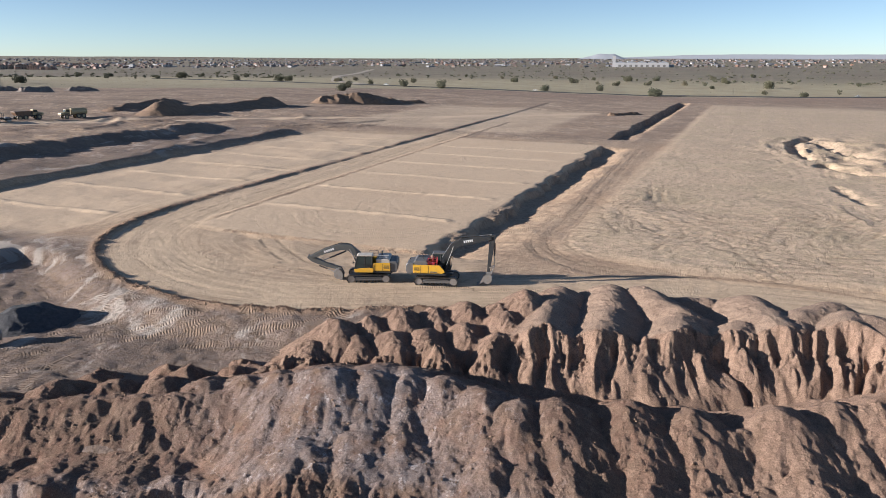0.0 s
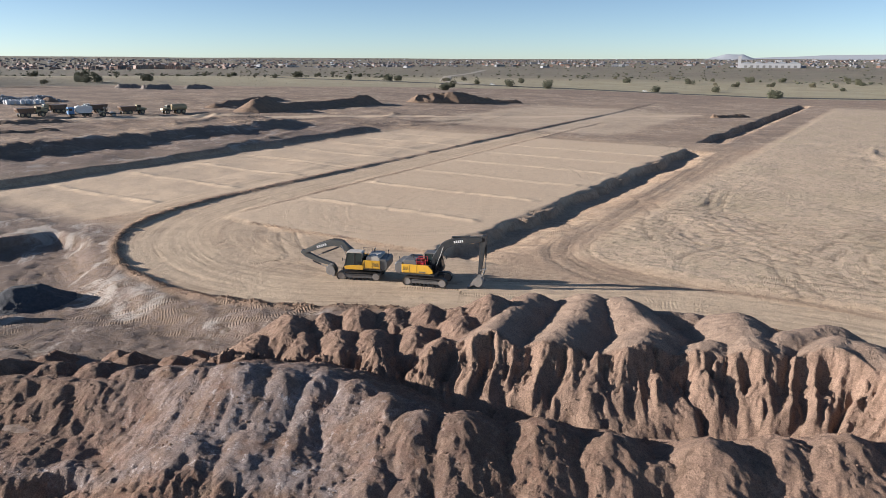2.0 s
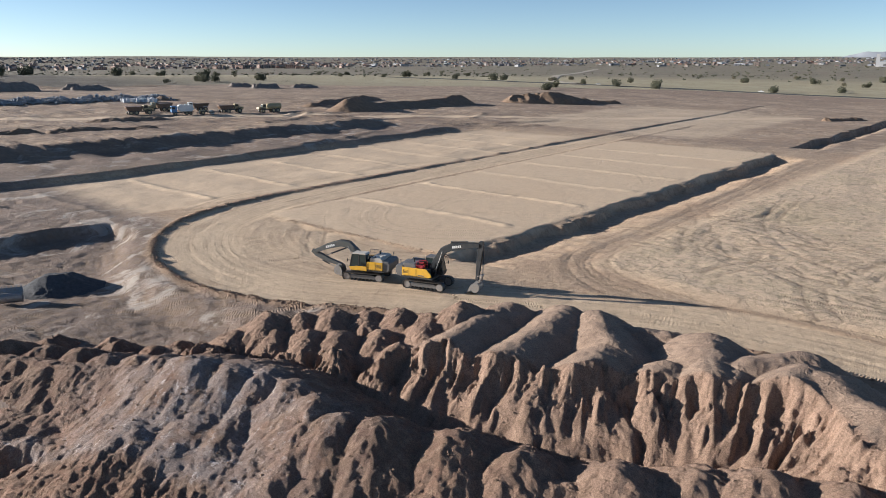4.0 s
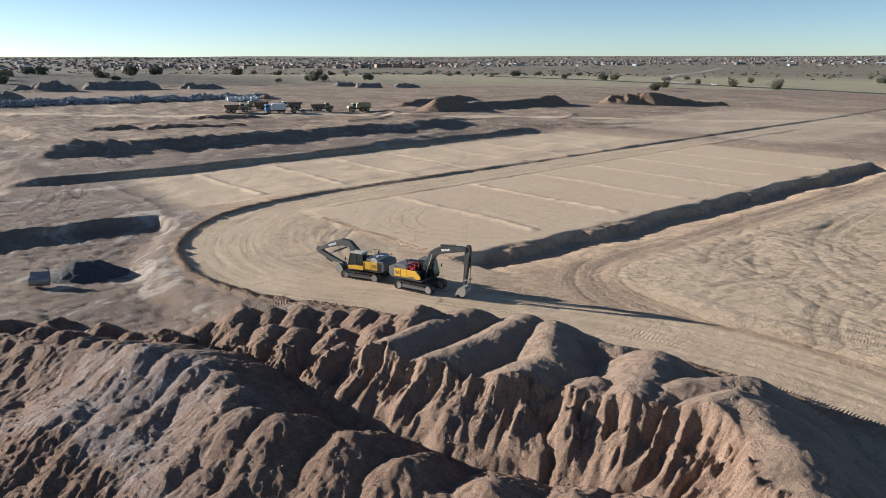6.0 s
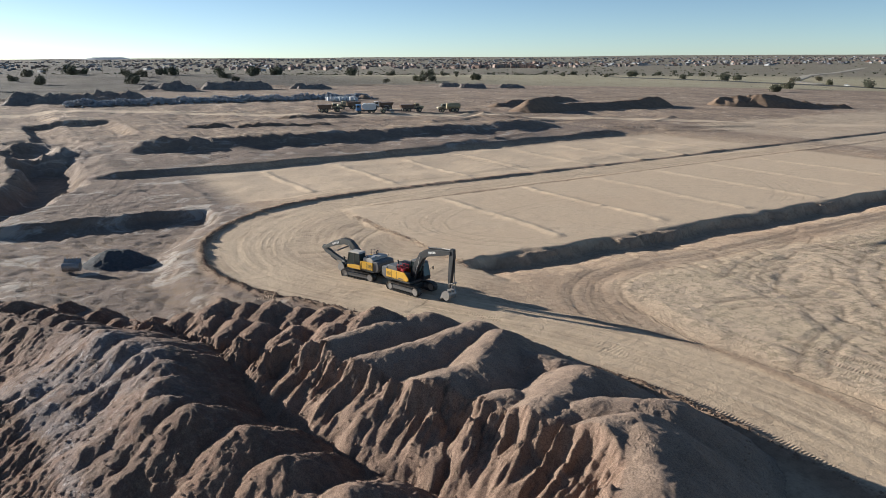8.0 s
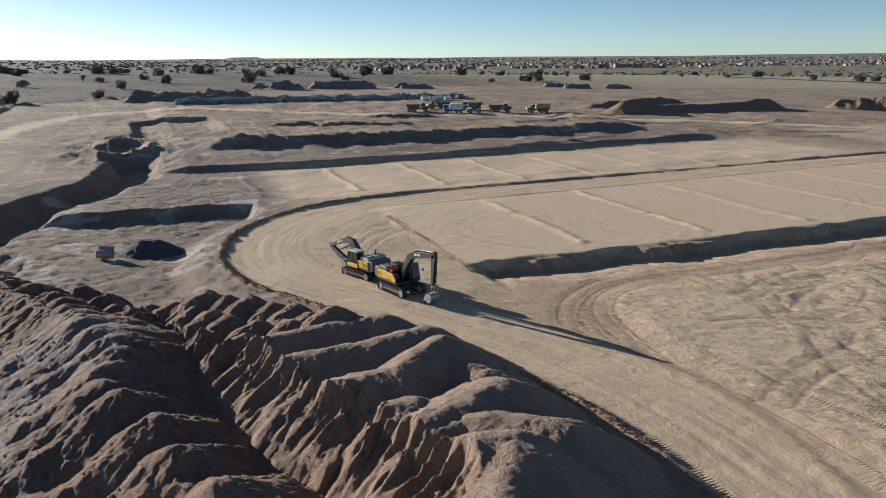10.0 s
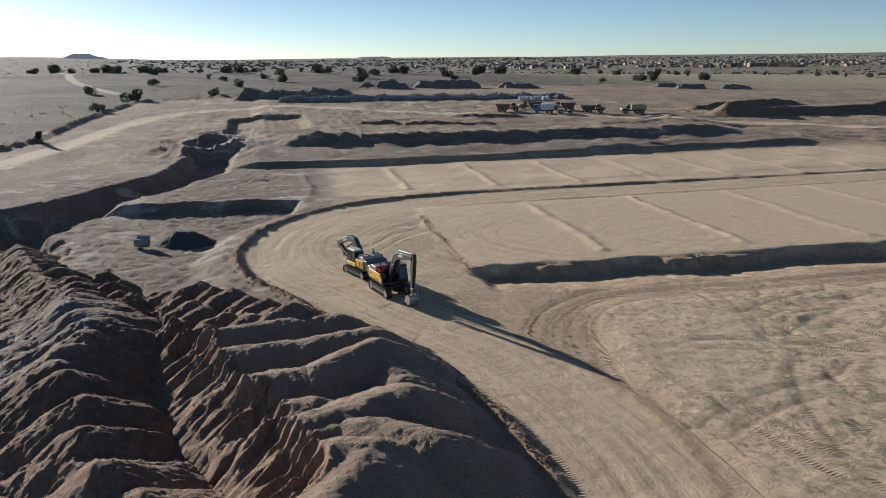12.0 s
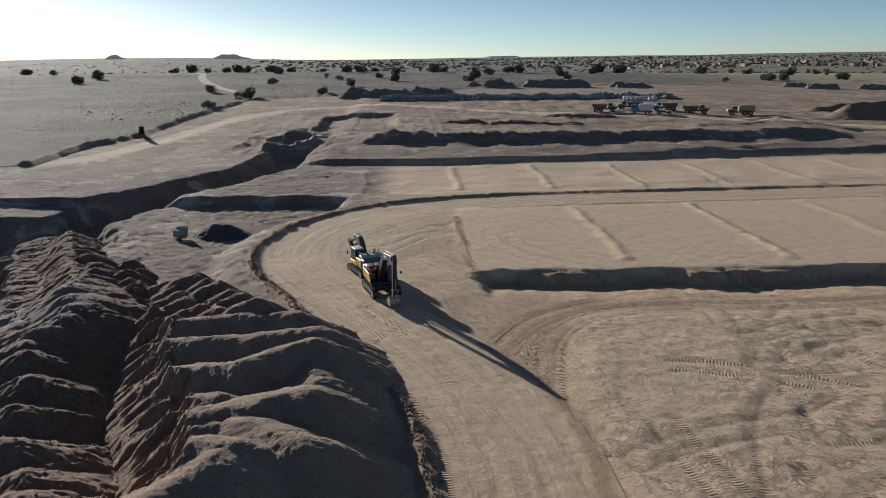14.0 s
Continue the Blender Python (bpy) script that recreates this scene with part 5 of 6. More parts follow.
def mound(name, cx, cy, turn, length, width, height, material, label, seed, rough=0.25, step=0.0, group="", sharp=1.0):
    """A tipped heap as a sheet of its own over the ground."""
    if math.hypot(cx + 25, cy - 75) > 80:
        cx, cy = world_of(cx, cy)
    c, s = math.cos(radians(turn)), math.sin(radians(turn))
    step = step or max(0.3, width / 40)
    us = steps((-length / 2 - 0.4 * width, length / 2 + 0.4 * width, step))
    vs = steps((-width * 0.75, width * 0.75, step))
    U, V = np.meshgrid(us, vs)
    u, v = U.ravel(), V.ravel()
    x, y = cx + u * c - v * s, cy + u * s + v * c
    base, _ = ground_height(x, y)
    f = 6.0 / width
    wu = u + rough * width * 0.35 * vnoise(x * f * 0.5, y * f * 0.5, seed)
    wv = v + rough * width * 0.35 * vnoise(x * f * 0.5, y * f * 0.5, seed + 1)
    du = np.maximum(0, np.abs(wu) - max(0, length / 2 - width / 2))
    r = np.hypot(wv, du) * 2 / width
    h = height * (1 - r * sharp) if sharp > 0.99 else height * (1 - r ** 2)
    h = np.minimum(h, height * 0.93 + 0.08 * height * vnoise(wu * f * 0.4, wv * f * 0.4, seed + 2)) * (0.8 + 0.3 * vnoise(wu * f * 0.15, wu * 0, seed + 4))
    h = h + rough * height * 0.3 * ridged(x * f * 0.5, y * f * 0.5, 3, seed + 3) * smooth(0, 0.3 * height, h)
    z = np.maximum(base + h, base - 0.15)
    me, used = grid_mesh(name, us, vs, z.reshape(U.shape), (h > -0.03).reshape(U.shape))
    co = np.empty(len(me.vertices) * 3, np.float32)
    me.vertices.foreach_get("co", co)
    co = co.reshape(-1, 3)
    uu, vv = co[:, 0].copy(), co[:, 1].copy()
    co[:, 0], co[:, 1] = cx + uu * c - vv * s, cy + uu * s + vv * c
    me.vertices.foreach_set("co", co.ravel())
    me.update()
    me.materials.append(material)
    return tagged(new(name, me), label, "heap", group)


mound("gravel_cone", -58.4, 47.0, 64, 8.6, 6.6, 2.15, M["gravel"], "conical pile of dark grey gravel in the yard", 301, 0.03, 0.14)
mound("earth_mound", *grid_of(-200, 371), 50, 56, 17, 6.0, M["mound"], "tall lumpy mound of orange sandy earth", 311, 0.3)
mound("earth_mound", *grid_of(-182, 400), 60, 22, 8, 2.2, M["mound"], "low tail of sandy earth beyond the mound", 313, 0.25)
mound("earth_mound", *grid_of(-217, 274), 93, 100, 17, 5.2, M["mound"], "long dark earth mound behind the pads", 315, 0.07)
mound("earth_mound", *grid_of(-254, 268), 113, 82, 10, 2.8, M["mound"], "low earth bank beside the long mound", 317, 0.07)
for k, (mx, my, tr, ln, wd, ht) in enumerate(((-268, 66, 78, 40, 14, 5.0), (-276, 88, 70, 26, 12, 5.5), (-322, 120, 80, 30, 12, 4.2), (-325, 152, 85, 42, 13, 4.6), (-322, 186, 95, 26, 12, 4.0), (-306, 268, 60, 22, 9, 3.6), (-300, 288, 60, 20, 9, 3.4), (-318, 262, 60, 18, 8, 2.8))):
    mound("spoil_mound", mx, my, tr, ln, wd, ht, M["mound_grey"], "grey brown spoil mound at the edge of the site", 330 + 5 * k, 0.5, 0, "spoil mounds")
mound("earth_mound", -252, 178, 30, 8, 7, 3.2, M["mound"], "small cone of orange earth near the stone row", 391, 0.15)
for k, (mx, my, tr, ln, wd, ht) in enumerate(((-178, 92, 75, 14, 5, 1.3), (-172, 112, 80, 30, 5, 1.0), (-190, 128, 85, 26, 6, 0.9), (-46, 330, 60, 26, 5, 1.6))):
    mound("soil_bank", mx, my, tr, ln, wd, ht, M["mound"], "low ragged bank of dug soil", 395 + 5 * k, 0.4, 0, "soil banks")


# ---- stones, clods and bags ----
def rocks(name, spots, material, label, category, seed, flat=0.8):
    """Many angular lumps in one mesh: spots of (x, y, z, size)."""
    r = random.Random(seed)
    base = [Vector(v) for v in ((1, 0, 0), (-1, 0, 0), (0, 1, 0), (0, -1, 0), (0, 0, 1), (0, 0, -1))]
    tri = ((0, 2, 4), (2, 1, 4), (1, 3, 4), (3, 0, 4), (2, 0, 5), (1, 2, 5), (3, 1, 5), (0, 3, 5))
    verts, faces = [], []
    for x, y, z, size in spots:
        turn = Euler((r.uniform(0, 6), r.uniform(0, 6), r.uniform(0, 6))).to_matrix()
        o = len(verts)
        for b in base:
            p = turn @ (b * size * r.uniform(0.55, 1.0))
            verts.append((x + p.x, y + p.y, z + p.z * flat))
        faces += [(o + a, o + b, o + c) for a, b, c in tri]
    me = bpy.data.meshes.new(name)
    me.from_pydata(verts, [], faces)
    me.materials.append(material)
    return tagged(new(name, me), label, category, kind="stuff")


r = random.Random(21)
spots = []
for k in range(4200):
    u = r.random()
    yy = 66 + 116 * u
    xx = -251 - 6 * math.sin(u * 2.2) + r.gauss(0, 2.2)
    if u > 0.86:
        xx += r.uniform(-2, 2)
    pile = max(0.0, 1 - abs(xx + 251 + 6 * math.sin(u * 2.2)) / 6)
    xx, yy = world_of(xx, yy)
    spots.append((xx, yy, 0.2 + r.random() * 2.2 * pile * (0.7 + 0.5 * math.sin(u * 31) ** 2), r.uniform(0.35, 0.95)))
base_z, _ = ground_height(np.array([q[0] for q in spots]), np.array([q[1] for q in spots]))
spots = [(x, y, z + g, w) for (x, y, z, w), g in zip(spots, base_z)]
rocks("stone_row", spots, M["stone"], "long row of tipped grey building stone", "stones", 22)


def scatter_on(me, count, lo, hi, seed, want):
    """Spots on a sheet's vertices, sizes between lo and hi."""
    rr = random.Random(seed)
    n = len(me.vertices)
    out = []
    while len(out) < count:
        v = me.vertices[rr.randrange(n)].co
        if want(v):
            size = lo + (hi - lo) * rr.random() ** 3
            out.append((v.x, v.y, v.z + size * 0.2, size))
    return out


rocks("clods", scatter_on(rear_mesh, 1800, 0.03, 0.14, 31, lambda v: v.z < 0.8) + scatter_on(front_mesh, 2600, 0.03, 0.15, 32, lambda v: v.z < 1.0), M["heap_clod"], "loose clods and stones on the heaps", "clods", 33)
spots = []
for k in range(3800):
    i = r.randrange(len(LOOP_EDGE) - 1)
    (ax, ay), (bx, by) = LOOP_EDGE[i], LOOP_EDGE[i + 1]
    if ay > 130:
        continue
    u = r.random()
    xx, yy = ax + (bx - ax) * u + r.gauss(0, 0.4), ay + (by - ay) * u - 0.3 + r.gauss(0, 0.4)
    spots.append((xx, yy, r.uniform(0.05, 0.17)))
zz, _ = ground_height(np.array([s[0] for s in spots]), np.array([s[1] for s in spots]))
rocks("rubble", [(s[0], s[1], z, s[2]) for s, z in zip(spots, zz)], M["heap_clod"], "brown rubble along the loop road's edge", "rubble", 34)

spots = []
for k in range(1500):
    xx = r.uniform(-63, -32)
    spots.append((xx, 80.7 + r.gauss(0, 0.3) + 0.15 * math.sin(xx * 0.5), r.uniform(0.03, 0.11)))
for k in range(500):
    spots.append((-31.5 + r.gauss(0, 0.8), r.uniform(81, 100), r.uniform(0.04, 0.16)))
zz, _ = ground_height(np.array([q[0] for q in spots]), np.array([q[1] for q in spots]))
rocks("crumbs", [(q[0], q[1], z, q[2]) for q, z in zip(spots, zz)], M["pad_clod"], "pale crumbs of earth along the pad's edge", "rubble", 35)

bag_bm = bmesh.new()
box(bag_bm, (0, 0, 0.55), (1.0, 1.0, 1.1), None, 0.16)
for k in range(4):
    a = radians(45 + 90 * k)
    tube(bag_bm, (0.42 * math.cos(a) * 1.2, 0.42 * math.sin(a) * 1.2, 1.0), (0.3 * math.cos(a), 0.3 * math.sin(a), 1.35), 0.05, 5)
bag_mesh = mesh_of("bulk_bag", bag_bm, M["bag"])
for k in range(16):
    xx, yy = -246.5 + r.uniform(-0.3, 0.3) + (k % 2) * -1.5, 160 + (k // 2) * 1.7 + r.uniform(-0.2, 0.2)
    xx, yy = world_of(xx, yy)
    ob = tagged(new("bulk_bag", bag_mesh), "white woven bulk bag beside the stone row", "bag", "bulk bags")
    ob.matrix_basis = pose(xx, yy, ground_at(xx, yy), 0, 0, r.uniform(0, 90)) @ Matrix.Diagonal((1.25, 1.25, 1.5, 1))


# ---- parked site vehicles ----
def wheel(bm_pos, radius, width, parent):
    x, y = bm_pos
    tyre = part("wheel", fresh(tube, (x, y - width / 2, radius), (x, y + width / 2, radius), radius, 16), M["tyre"], parent)
    part("rim", fresh(tube, (x, y - width / 2 - 0.02, radius), (x, y + width / 2 + 0.02, radius), radius * 0.5, 10), M["cream"], tyre)


def dump_truck(m, label, hopper_mat, cab_mat, tank=False):
    """An articulated dumper: x ahead."""
    t = empty("water_tanker" if tank else "dump_truck", m, label, "tanker" if tank else "dump truck", "parked site vehicles")
    for x in (-3.4, -1.6, 2.7):
        for y in (-1.15, 1.15):
            wheel((x, y), 0.85, 0.6, t)
    bm = bmesh.new()
    box(bm, (-1.6, 0, 1.25), (5.2, 1.0, 0.35), None, 0.04)
    box(bm, (2.6, 0, 1.3), (3.0, 1.1, 0.4), None, 0.04)
    tube(bm, (0.6, 0, 1.2), (1.3, 0, 1.2), 0.25, 10)
    part("chassis", bm, M["dark"], t)
    bm = bmesh.new()
    if tank:
        tube(bm, (-5.0, 0, 2.35), (0.4, 0, 2.35), 1.15, 20)
        box(bm, (-2.3, 0, 3.5), (3.8, 0.6, 0.12))
        part("tank", bm, hopper_mat, t, "cream painted water tank")
    else:
        prism(bm, [(-4.9, 2.6), (-4.3, 1.6), (-2.6, 1.35), (0.2, 1.45), (0.75, 3.0), (0.3, 3.05), (0.05, 2.9), (-4.2, 2.95), (-4.9, 3.0)], -1.4, 1.4, 0.04)
        hop = part("hopper", bm, hopper_mat, t, "rusty brown steel hopper")
        for xx in (-3.6, -2.6, -1.6, -0.6):
            for yy in (-1.43, 1.43):
                part("rib", fresh(box, (xx, yy, 2.2), (0.14, 0.08, 1.3)), hopper_mat, hop)
    bm = bmesh.new()
    prism(bm, [(2.5, 1.5), (4.3, 1.45), (4.45, 1.7), (4.3, 2.2), (2.5, 2.45)], -1.05, 1.05, 0.06)
    part("bonnet", bm, cab_mat, t)
    bm = bmesh.new()
    prism(bm, [(1.0, 1.5), (2.6, 1.5), (2.7, 2.3), (2.55, 3.3), (1.1, 3.35)], -0.85, 0.85, 0.05)
    cab = part("cab", bm, cab_mat, t)
    bm = bmesh.new()
    for yy in (-0.87, 0.87):
        prism(bm, [(1.2, 2.35), (2.5, 2.35), (2.42, 3.15), (1.25, 3.15)], yy - 0.015, yy + 0.015)
    box(bm, (2.66, 0, 2.8), (0.03, 1.4, 0.75), Matrix.Rotation(radians(-8), 4, "Y"))
    part("window", bm, M["glass"], cab)
    for yy in (-1.0, 1.0):
        part("mudguard", fresh(prism, [(1.7, 1.75), (3.7, 1.75), (3.6, 1.9), (1.8, 1.9)], yy - 0.4, yy + 0.4, 0.02), M["dark"], t)
    return t


def on_ground(x, y, turn):
    """A pose on the ground, at a place on the outer works' grid."""
    x, y = world_of(x, y)
    return pose(x, y, ground_at(x, y), 0, 0, turn)


dump_truck(on_ground(-203.5, 140.5, 78), "articulated dump truck with cream cab and rusty hopper", M["rust"], M["cream"])
dump_truck(on_ground(-209, 150.0, 262), "articulated dump truck parked behind the white lorry", M["rust"], M["cream"])
dump_truck(on_ground(-204, 160.0, 258), "articulated dump truck with white cab, hopper rusty brown", M["rust"], M["white"])
dump_truck(on_ground(-194.5, 167.0, 76), "articulated dump truck with cream cab beside the tanker", M["rust"], M["cream"])
dump_truck(on_ground(-191.5, 179.5, 258), "articulated water tanker with cream tank and cab", M["cream"], M["cream"], True)


def lorry(m):
    """A white and blue lime spreader lorry."""
    t = empty("spreader_lorry", m, "white and pale blue spreader lorry among dumpers", "lorry", "parked site vehicles")
    for x in (-2.6, -1.2, 2.6):
        for y in (-1.0, 1.0):
            wheel((x, y), 0.55, 0.4, t)
    part("chassis", fresh(box, (0, 0, 0.95), (7.4, 1.2, 0.3)), M["dark"], t)
    bm = bmesh.new()
    box(bm, (2.9, 0, 2.1), (1.9, 2.4, 2.2), None, 0.12)
    cab = part("cab", bm, M["blue"], t, "pale blue cab")
    bm = bmesh.new()
    box(bm, (3.87, 0, 2.45), (0.03, 2.0, 0.85))
    for yy in (-1.21, 1.21):
        box(bm, (3.1, yy, 2.5), (1.0, 0.03, 0.7))
    part("window", bm, M["glass"], cab)
    bm = bmesh.new()
    prism(bm, [(-3.6, 1.7), (-2.8, 1.2), (0.6, 1.2), (1.5, 1.8), (1.5, 3.2), (1.1, 3.5), (-3.2, 3.5), (-3.6, 3.2)], -1.2, 1.2, 0.1)
    part("tank", bm, M["white"], t, "white silo tank")
    bm = bmesh.new()
    for xx in (-2.4, -1.0, 0.4):
        tube(bm, (xx, 0, 3.45), (xx, 0, 3.75), 0.3, 12)
    part("hatch", bm, M["white"], t)
    return t


lorry(on_ground(-196.5, 150.5, 250))


def roller(m):
    """A soil compactor."""
    t = empty("soil_compactor", m, "dusty soil compactor with a smooth steel drum", "roller", "parked site vehicles")
    part("drum", fresh(tube, (1.9, -1.05, 0.75), (1.9, 1.05, 0.75), 0.75, 18), M["steel"], t)
    for y in (-0.85, 0.85):
        wheel((-1.4, y), 0.75, 0.5, t)
    bm = bmesh.new()
    for y in (-1.15, 1.15):
        box(bm, (1.6, y, 0.85), (2.0, 0.12, 0.35))
    box(bm, (0.6, 0, 0.9), (0.4, 2.3, 0.4))
    part("drum_frame", bm, M["dark"], t)
    part("bonnet", fresh(prism, [(-2.5, 0.8), (-0.6, 0.8), (-0.6, 1.7), (-2.3, 1.55)], -0.75, 0.75, 0.06), M["cream"], t)
    bm = bmesh.new()
    for px in (-0.6, 0.6):
        for py in (-0.7, 0.7):
            tube(bm, (px, py, 1.0), (px, py, 2.7), 0.05, 6)
    box(bm, (0, 0, 2.75), (1.5, 1.6, 0.1), None, 0.03)
    box(bm, (0, 0, 1.15), (1.3, 1.4, 0.4), None, 0.04)
    part("canopy", bm, M["dark"], t)
    return t


roller(on_ground(-191.5, 155.5, 75))


def screen_trailer(m):
    """A dark lattice conveyor on wheels."""
    t = empty("conveyor", m, "dark steel lattice conveyor standing by the track", "conveyor")
    bm = bmesh.new()
    for y in (-0.6, 0.6):
        tube(bm, (-4, y, 0.9), (4.5, y, 3.4), 0.09, 6)
        tube(bm, (-4, y, 0.3), (4.5, y, 2.8), 0.07, 6)
        for k in range(9):
            x = -4 + k * 1.06
            tube(bm, (x, y, 0.3 + k * 0.312), (x + 0.5, y, 1.05 + k * 0.312), 0.05, 5)
    part("lattice", bm, M["dark"], t)
    part("belt", fresh(box, (0.25, 0, 2.2), (8.9, 1.0, 0.06), Matrix.Rotation(-math.atan2(2.5, 8.5), 4, "Y")), M["tyre"], t)
    bm = bmesh.new()
    for y in (-0.7, 0.7):
        tube(bm, (1.0, y, 0), (2.2, y, 2.4), 0.07, 6)
        tube(bm, (3.2, y, 0), (2.2, y, 2.4), 0.07, 6)
    part("leg", bm, M["dark"], t)
    part("hopper", fresh(prism, [(-4.8, 1.8), (-3.2, 1.8), (-3.6, 0.6), (-4.4, 0.6)], -0.8, 0.8), M["dark"], t)
    return t


screen_trailer(on_ground(-158, 2, 20))


# ---- north road with vehicles ----
def ribbon(name, line, half, lift, material, label, category):
    """A road laid over the ground along a line."""
    bm = bmesh.new()
    prev = None
    pts = []
    for (ax, ay), (bx, by) in zip(line[:-1], line[1:]):
        n = max(1, int(math.hypot(bx - ax, by - ay) / 6))
        pts += [(ax + (bx - ax) * k / n, ay + (by - ay) * k / n) for k in range(n)]
    pts = [world_of(*p) for p in pts + [line[-1]]]
    for i, (x, y) in enumerate(pts):
        a, b = pts[max(0, i - 1)], pts[min(len(pts) - 1, i + 1)]
        d = Vector((b[0] - a[0], b[1] - a[1])).normalized()
        row = []
        zc = ground_at(x, y)
        for k, dz in ((-half - 1.5, -0.6), (-half, 0), (half, 0), (half + 1.5, -0.6)):
            row.append(bm.verts.new((x - d.y * k, y + d.x * k, zc + lift + dz)))
        if prev:
            for q in range(3):
                bm.faces.new((prev[q], row[q], row[q + 1], prev[q + 1]))
        prev = row
    bmesh.ops.recalc_face_normals(bm, faces=bm.faces)
    ob = part(name, bm, material, None)
    return tagged(ob, label, category, kind="structure")


NORTH_ROAD = rounded([(-420, 452), (-300, 470), (-200, 488), (-110, 492), (-40, 506), (30, 532), (90, 575), (200, 660), (420, 800)], 1)
ribbon("road", NORTH_ROAD, 3.6, 0.55, M["asphalt"], "dark asphalt road along the north of the site", "road")
HILL_ROAD = rounded([(-250, 500), (-290, 540), (-330, 640), (-390, 800), (-470, 1010), (-560, 1240)], 2)
ribbon("road", HILL_ROAD, 5.5, 0.35, M["road_pale"], "pale road climbing towards the town", "road")
WEST_TRACK = rounded([(-290, 2), (-330, -24), (-420, -70), (-560, -200), (-700, -420)], 2)
ribbon("track_road", WEST_TRACK, 2.6, 0.12, M["road_pale"], "pale dirt track across the grassland", "track")


def car(m, mat, label, pickup=False):
    t = empty("pickup_truck" if pickup else "car", m, label, "pickup" if pickup else "car", "cars on the north road")
    for x in (-1.4, 1.4):
        for y in (-0.78, 0.78):
            wheel((x, y), 0.35, 0.24, t)
    bm = bmesh.new()
    prism(bm, [(-2.3, 0.4), (2.25, 0.4), (2.35, 0.7), (2.2, 0.95), (1.2, 1.05), (-2.3, 1.08)], -0.9, 0.9, 0.08)
    part("body", bm, mat, t)
    bm = bmesh.new()
    top = [(-0.5, 1.05), (1.25, 1.02), (0.6, 1.6), (-0.4, 1.66)] if pickup else [(-2.1, 1.05), (1.25, 1.02), (0.5, 1.52), (-1.6, 1.56)]
    prism(bm, top, -0.78, 0.78, 0.08)
    cabin = part("cabin", bm, mat, t)
    bm = bmesh.new()
    for y in (-0.8, 0.8):
        prism(bm, [(top[0][0] + 0.25, 1.12), (0.95, 1.1), (0.5, 1.45), (top[3][0] + 0.1, 1.5)], y - 0.012, y + 0.012)
    prism(bm, [(1.27, 1.05), (1.22, 1.05), (0.62, 1.53), (0.68, 1.53)], -0.65, 0.65)
    part("window", bm, M["glass"], cabin)
    for y in (-0.65, 0.65):
        part("headlight", fresh(box, (2.28, y, 0.78), (0.08, 0.3, 0.14), None, 0.03), M["silver"], t)
    return t


def on_road(line, u, side, lift=0.55):
    lengths = [math.dist(a, b) for a, b in zip(line[:-1], line[1:])]
    run = u * sum(lengths)
    for a, b, d in zip(line[:-1], line[1:], lengths):
        if run <= d:
            x, y = a[0] + (b[0] - a[0]) * run / d, a[1] + (b[1] - a[1]) * run / d
            ang = math.degrees(math.atan2(b[1] - a[1], b[0] - a[0]))
            x, y = world_of(x, y)
            return pose(x, y, ground_at(x, y) + lift + 0.02, 0, 0, ang + (0 if side > 0 else 180)) @ pose(0, -1.7, 0)
        run -= d
    return pose(*line[-1], 0)


car(on_road(NORTH_ROAD, 0.32, -1), M["white"], "white pickup on the north road", True)
car(on_road(NORTH_ROAD, 0.395, 1), M["silver"], "silver car on the north road")
car(on_road(NORTH_ROAD, 0.50, -1), M["white"], "white pickup near the large bush", True)
car(on_road(NORTH_ROAD, 0.555, -1), M["silver"], "silver estate car on the north road")
car(on_road(NORTH_ROAD, 0.21, 1), M["white"], "white van-like car on the north road")


# ---- bushes and trees ----
def bush_meshes(seed, w, h, count, leaf):
    """Trunk and crown meshes of one bush: a crown of many small leaf clumps."""
    rr = random.Random(seed)
    bm = bmesh.new()
    for k in range(4):
        a = rr.uniform(0, 6.28)
        top = Vector((math.cos(a) * w * 0.22, math.sin(a) * w * 0.22, h * rr.uniform(0.45, 0.7)))
        tube(bm, (0, 0, -0.2), top, 0.035 * w, 6, 0.012 * w)
    trunk = mesh_of("trunk", bm, M["bark"])
    lobes = []
    for k in range(9):
        a, q = rr.uniform(0, 6.28), rr.uniform(0.1, 0.36)
        lobes.append((Vector((math.cos(a) * w * q, math.sin(a) * w * q, h * rr.uniform(0.2, 0.66))), w * rr.uniform(0.16, 0.28)))
    verts, faces = [], []
    for k in range(count):
        c, rad = rr.choice(lobes)
        d = Vector((rr.gauss(0, 1), rr.gauss(0, 1), rr.gauss(0, 0.8))).normalized() * rad * rr.uniform(0.55, 1.1)
        p = c + d
        p.z = max(p.z, 0.06 * h)
        size = w * rr.uniform(0.028, 0.06)
        turn = Euler((rr.uniform(0, 6), rr.uniform(0, 6), rr.uniform(0, 6))).to_matrix()
        o = len(verts)
        for v in ((1, 0, 0), (-0.5, 0.87, 0.1), (-0.5, -0.87, -0.1), (0.1, 0.1, 0.9)):
            verts.append(p + turn @ (Vector(v) * size * rr.uniform(0.8, 1.4)))
        faces += [(o, o + 1, o + 2), (o, o + 3, o + 1), (o + 1, o + 3, o + 2), (o + 2, o + 3, o)]
    crown = bpy.data.meshes.new("crown")
    crown.from_pydata([tuple(v) for v in verts], [], faces)
    crown.materials.append(leaf)
    return trunk, crown


KINDS = [bush_meshes(501, 5.5, 3.6, 520, M["leaf"]), bush_meshes(502, 5.0, 4.2, 520, M["leaf"]), bush_meshes(503, 6.5, 4.0, 620, M["leaf"]), bush_meshes(504, 4.5, 2.8, 420, M["twig"]), bush_meshes(505, 4.2, 5.6, 520, M["leaf"])]


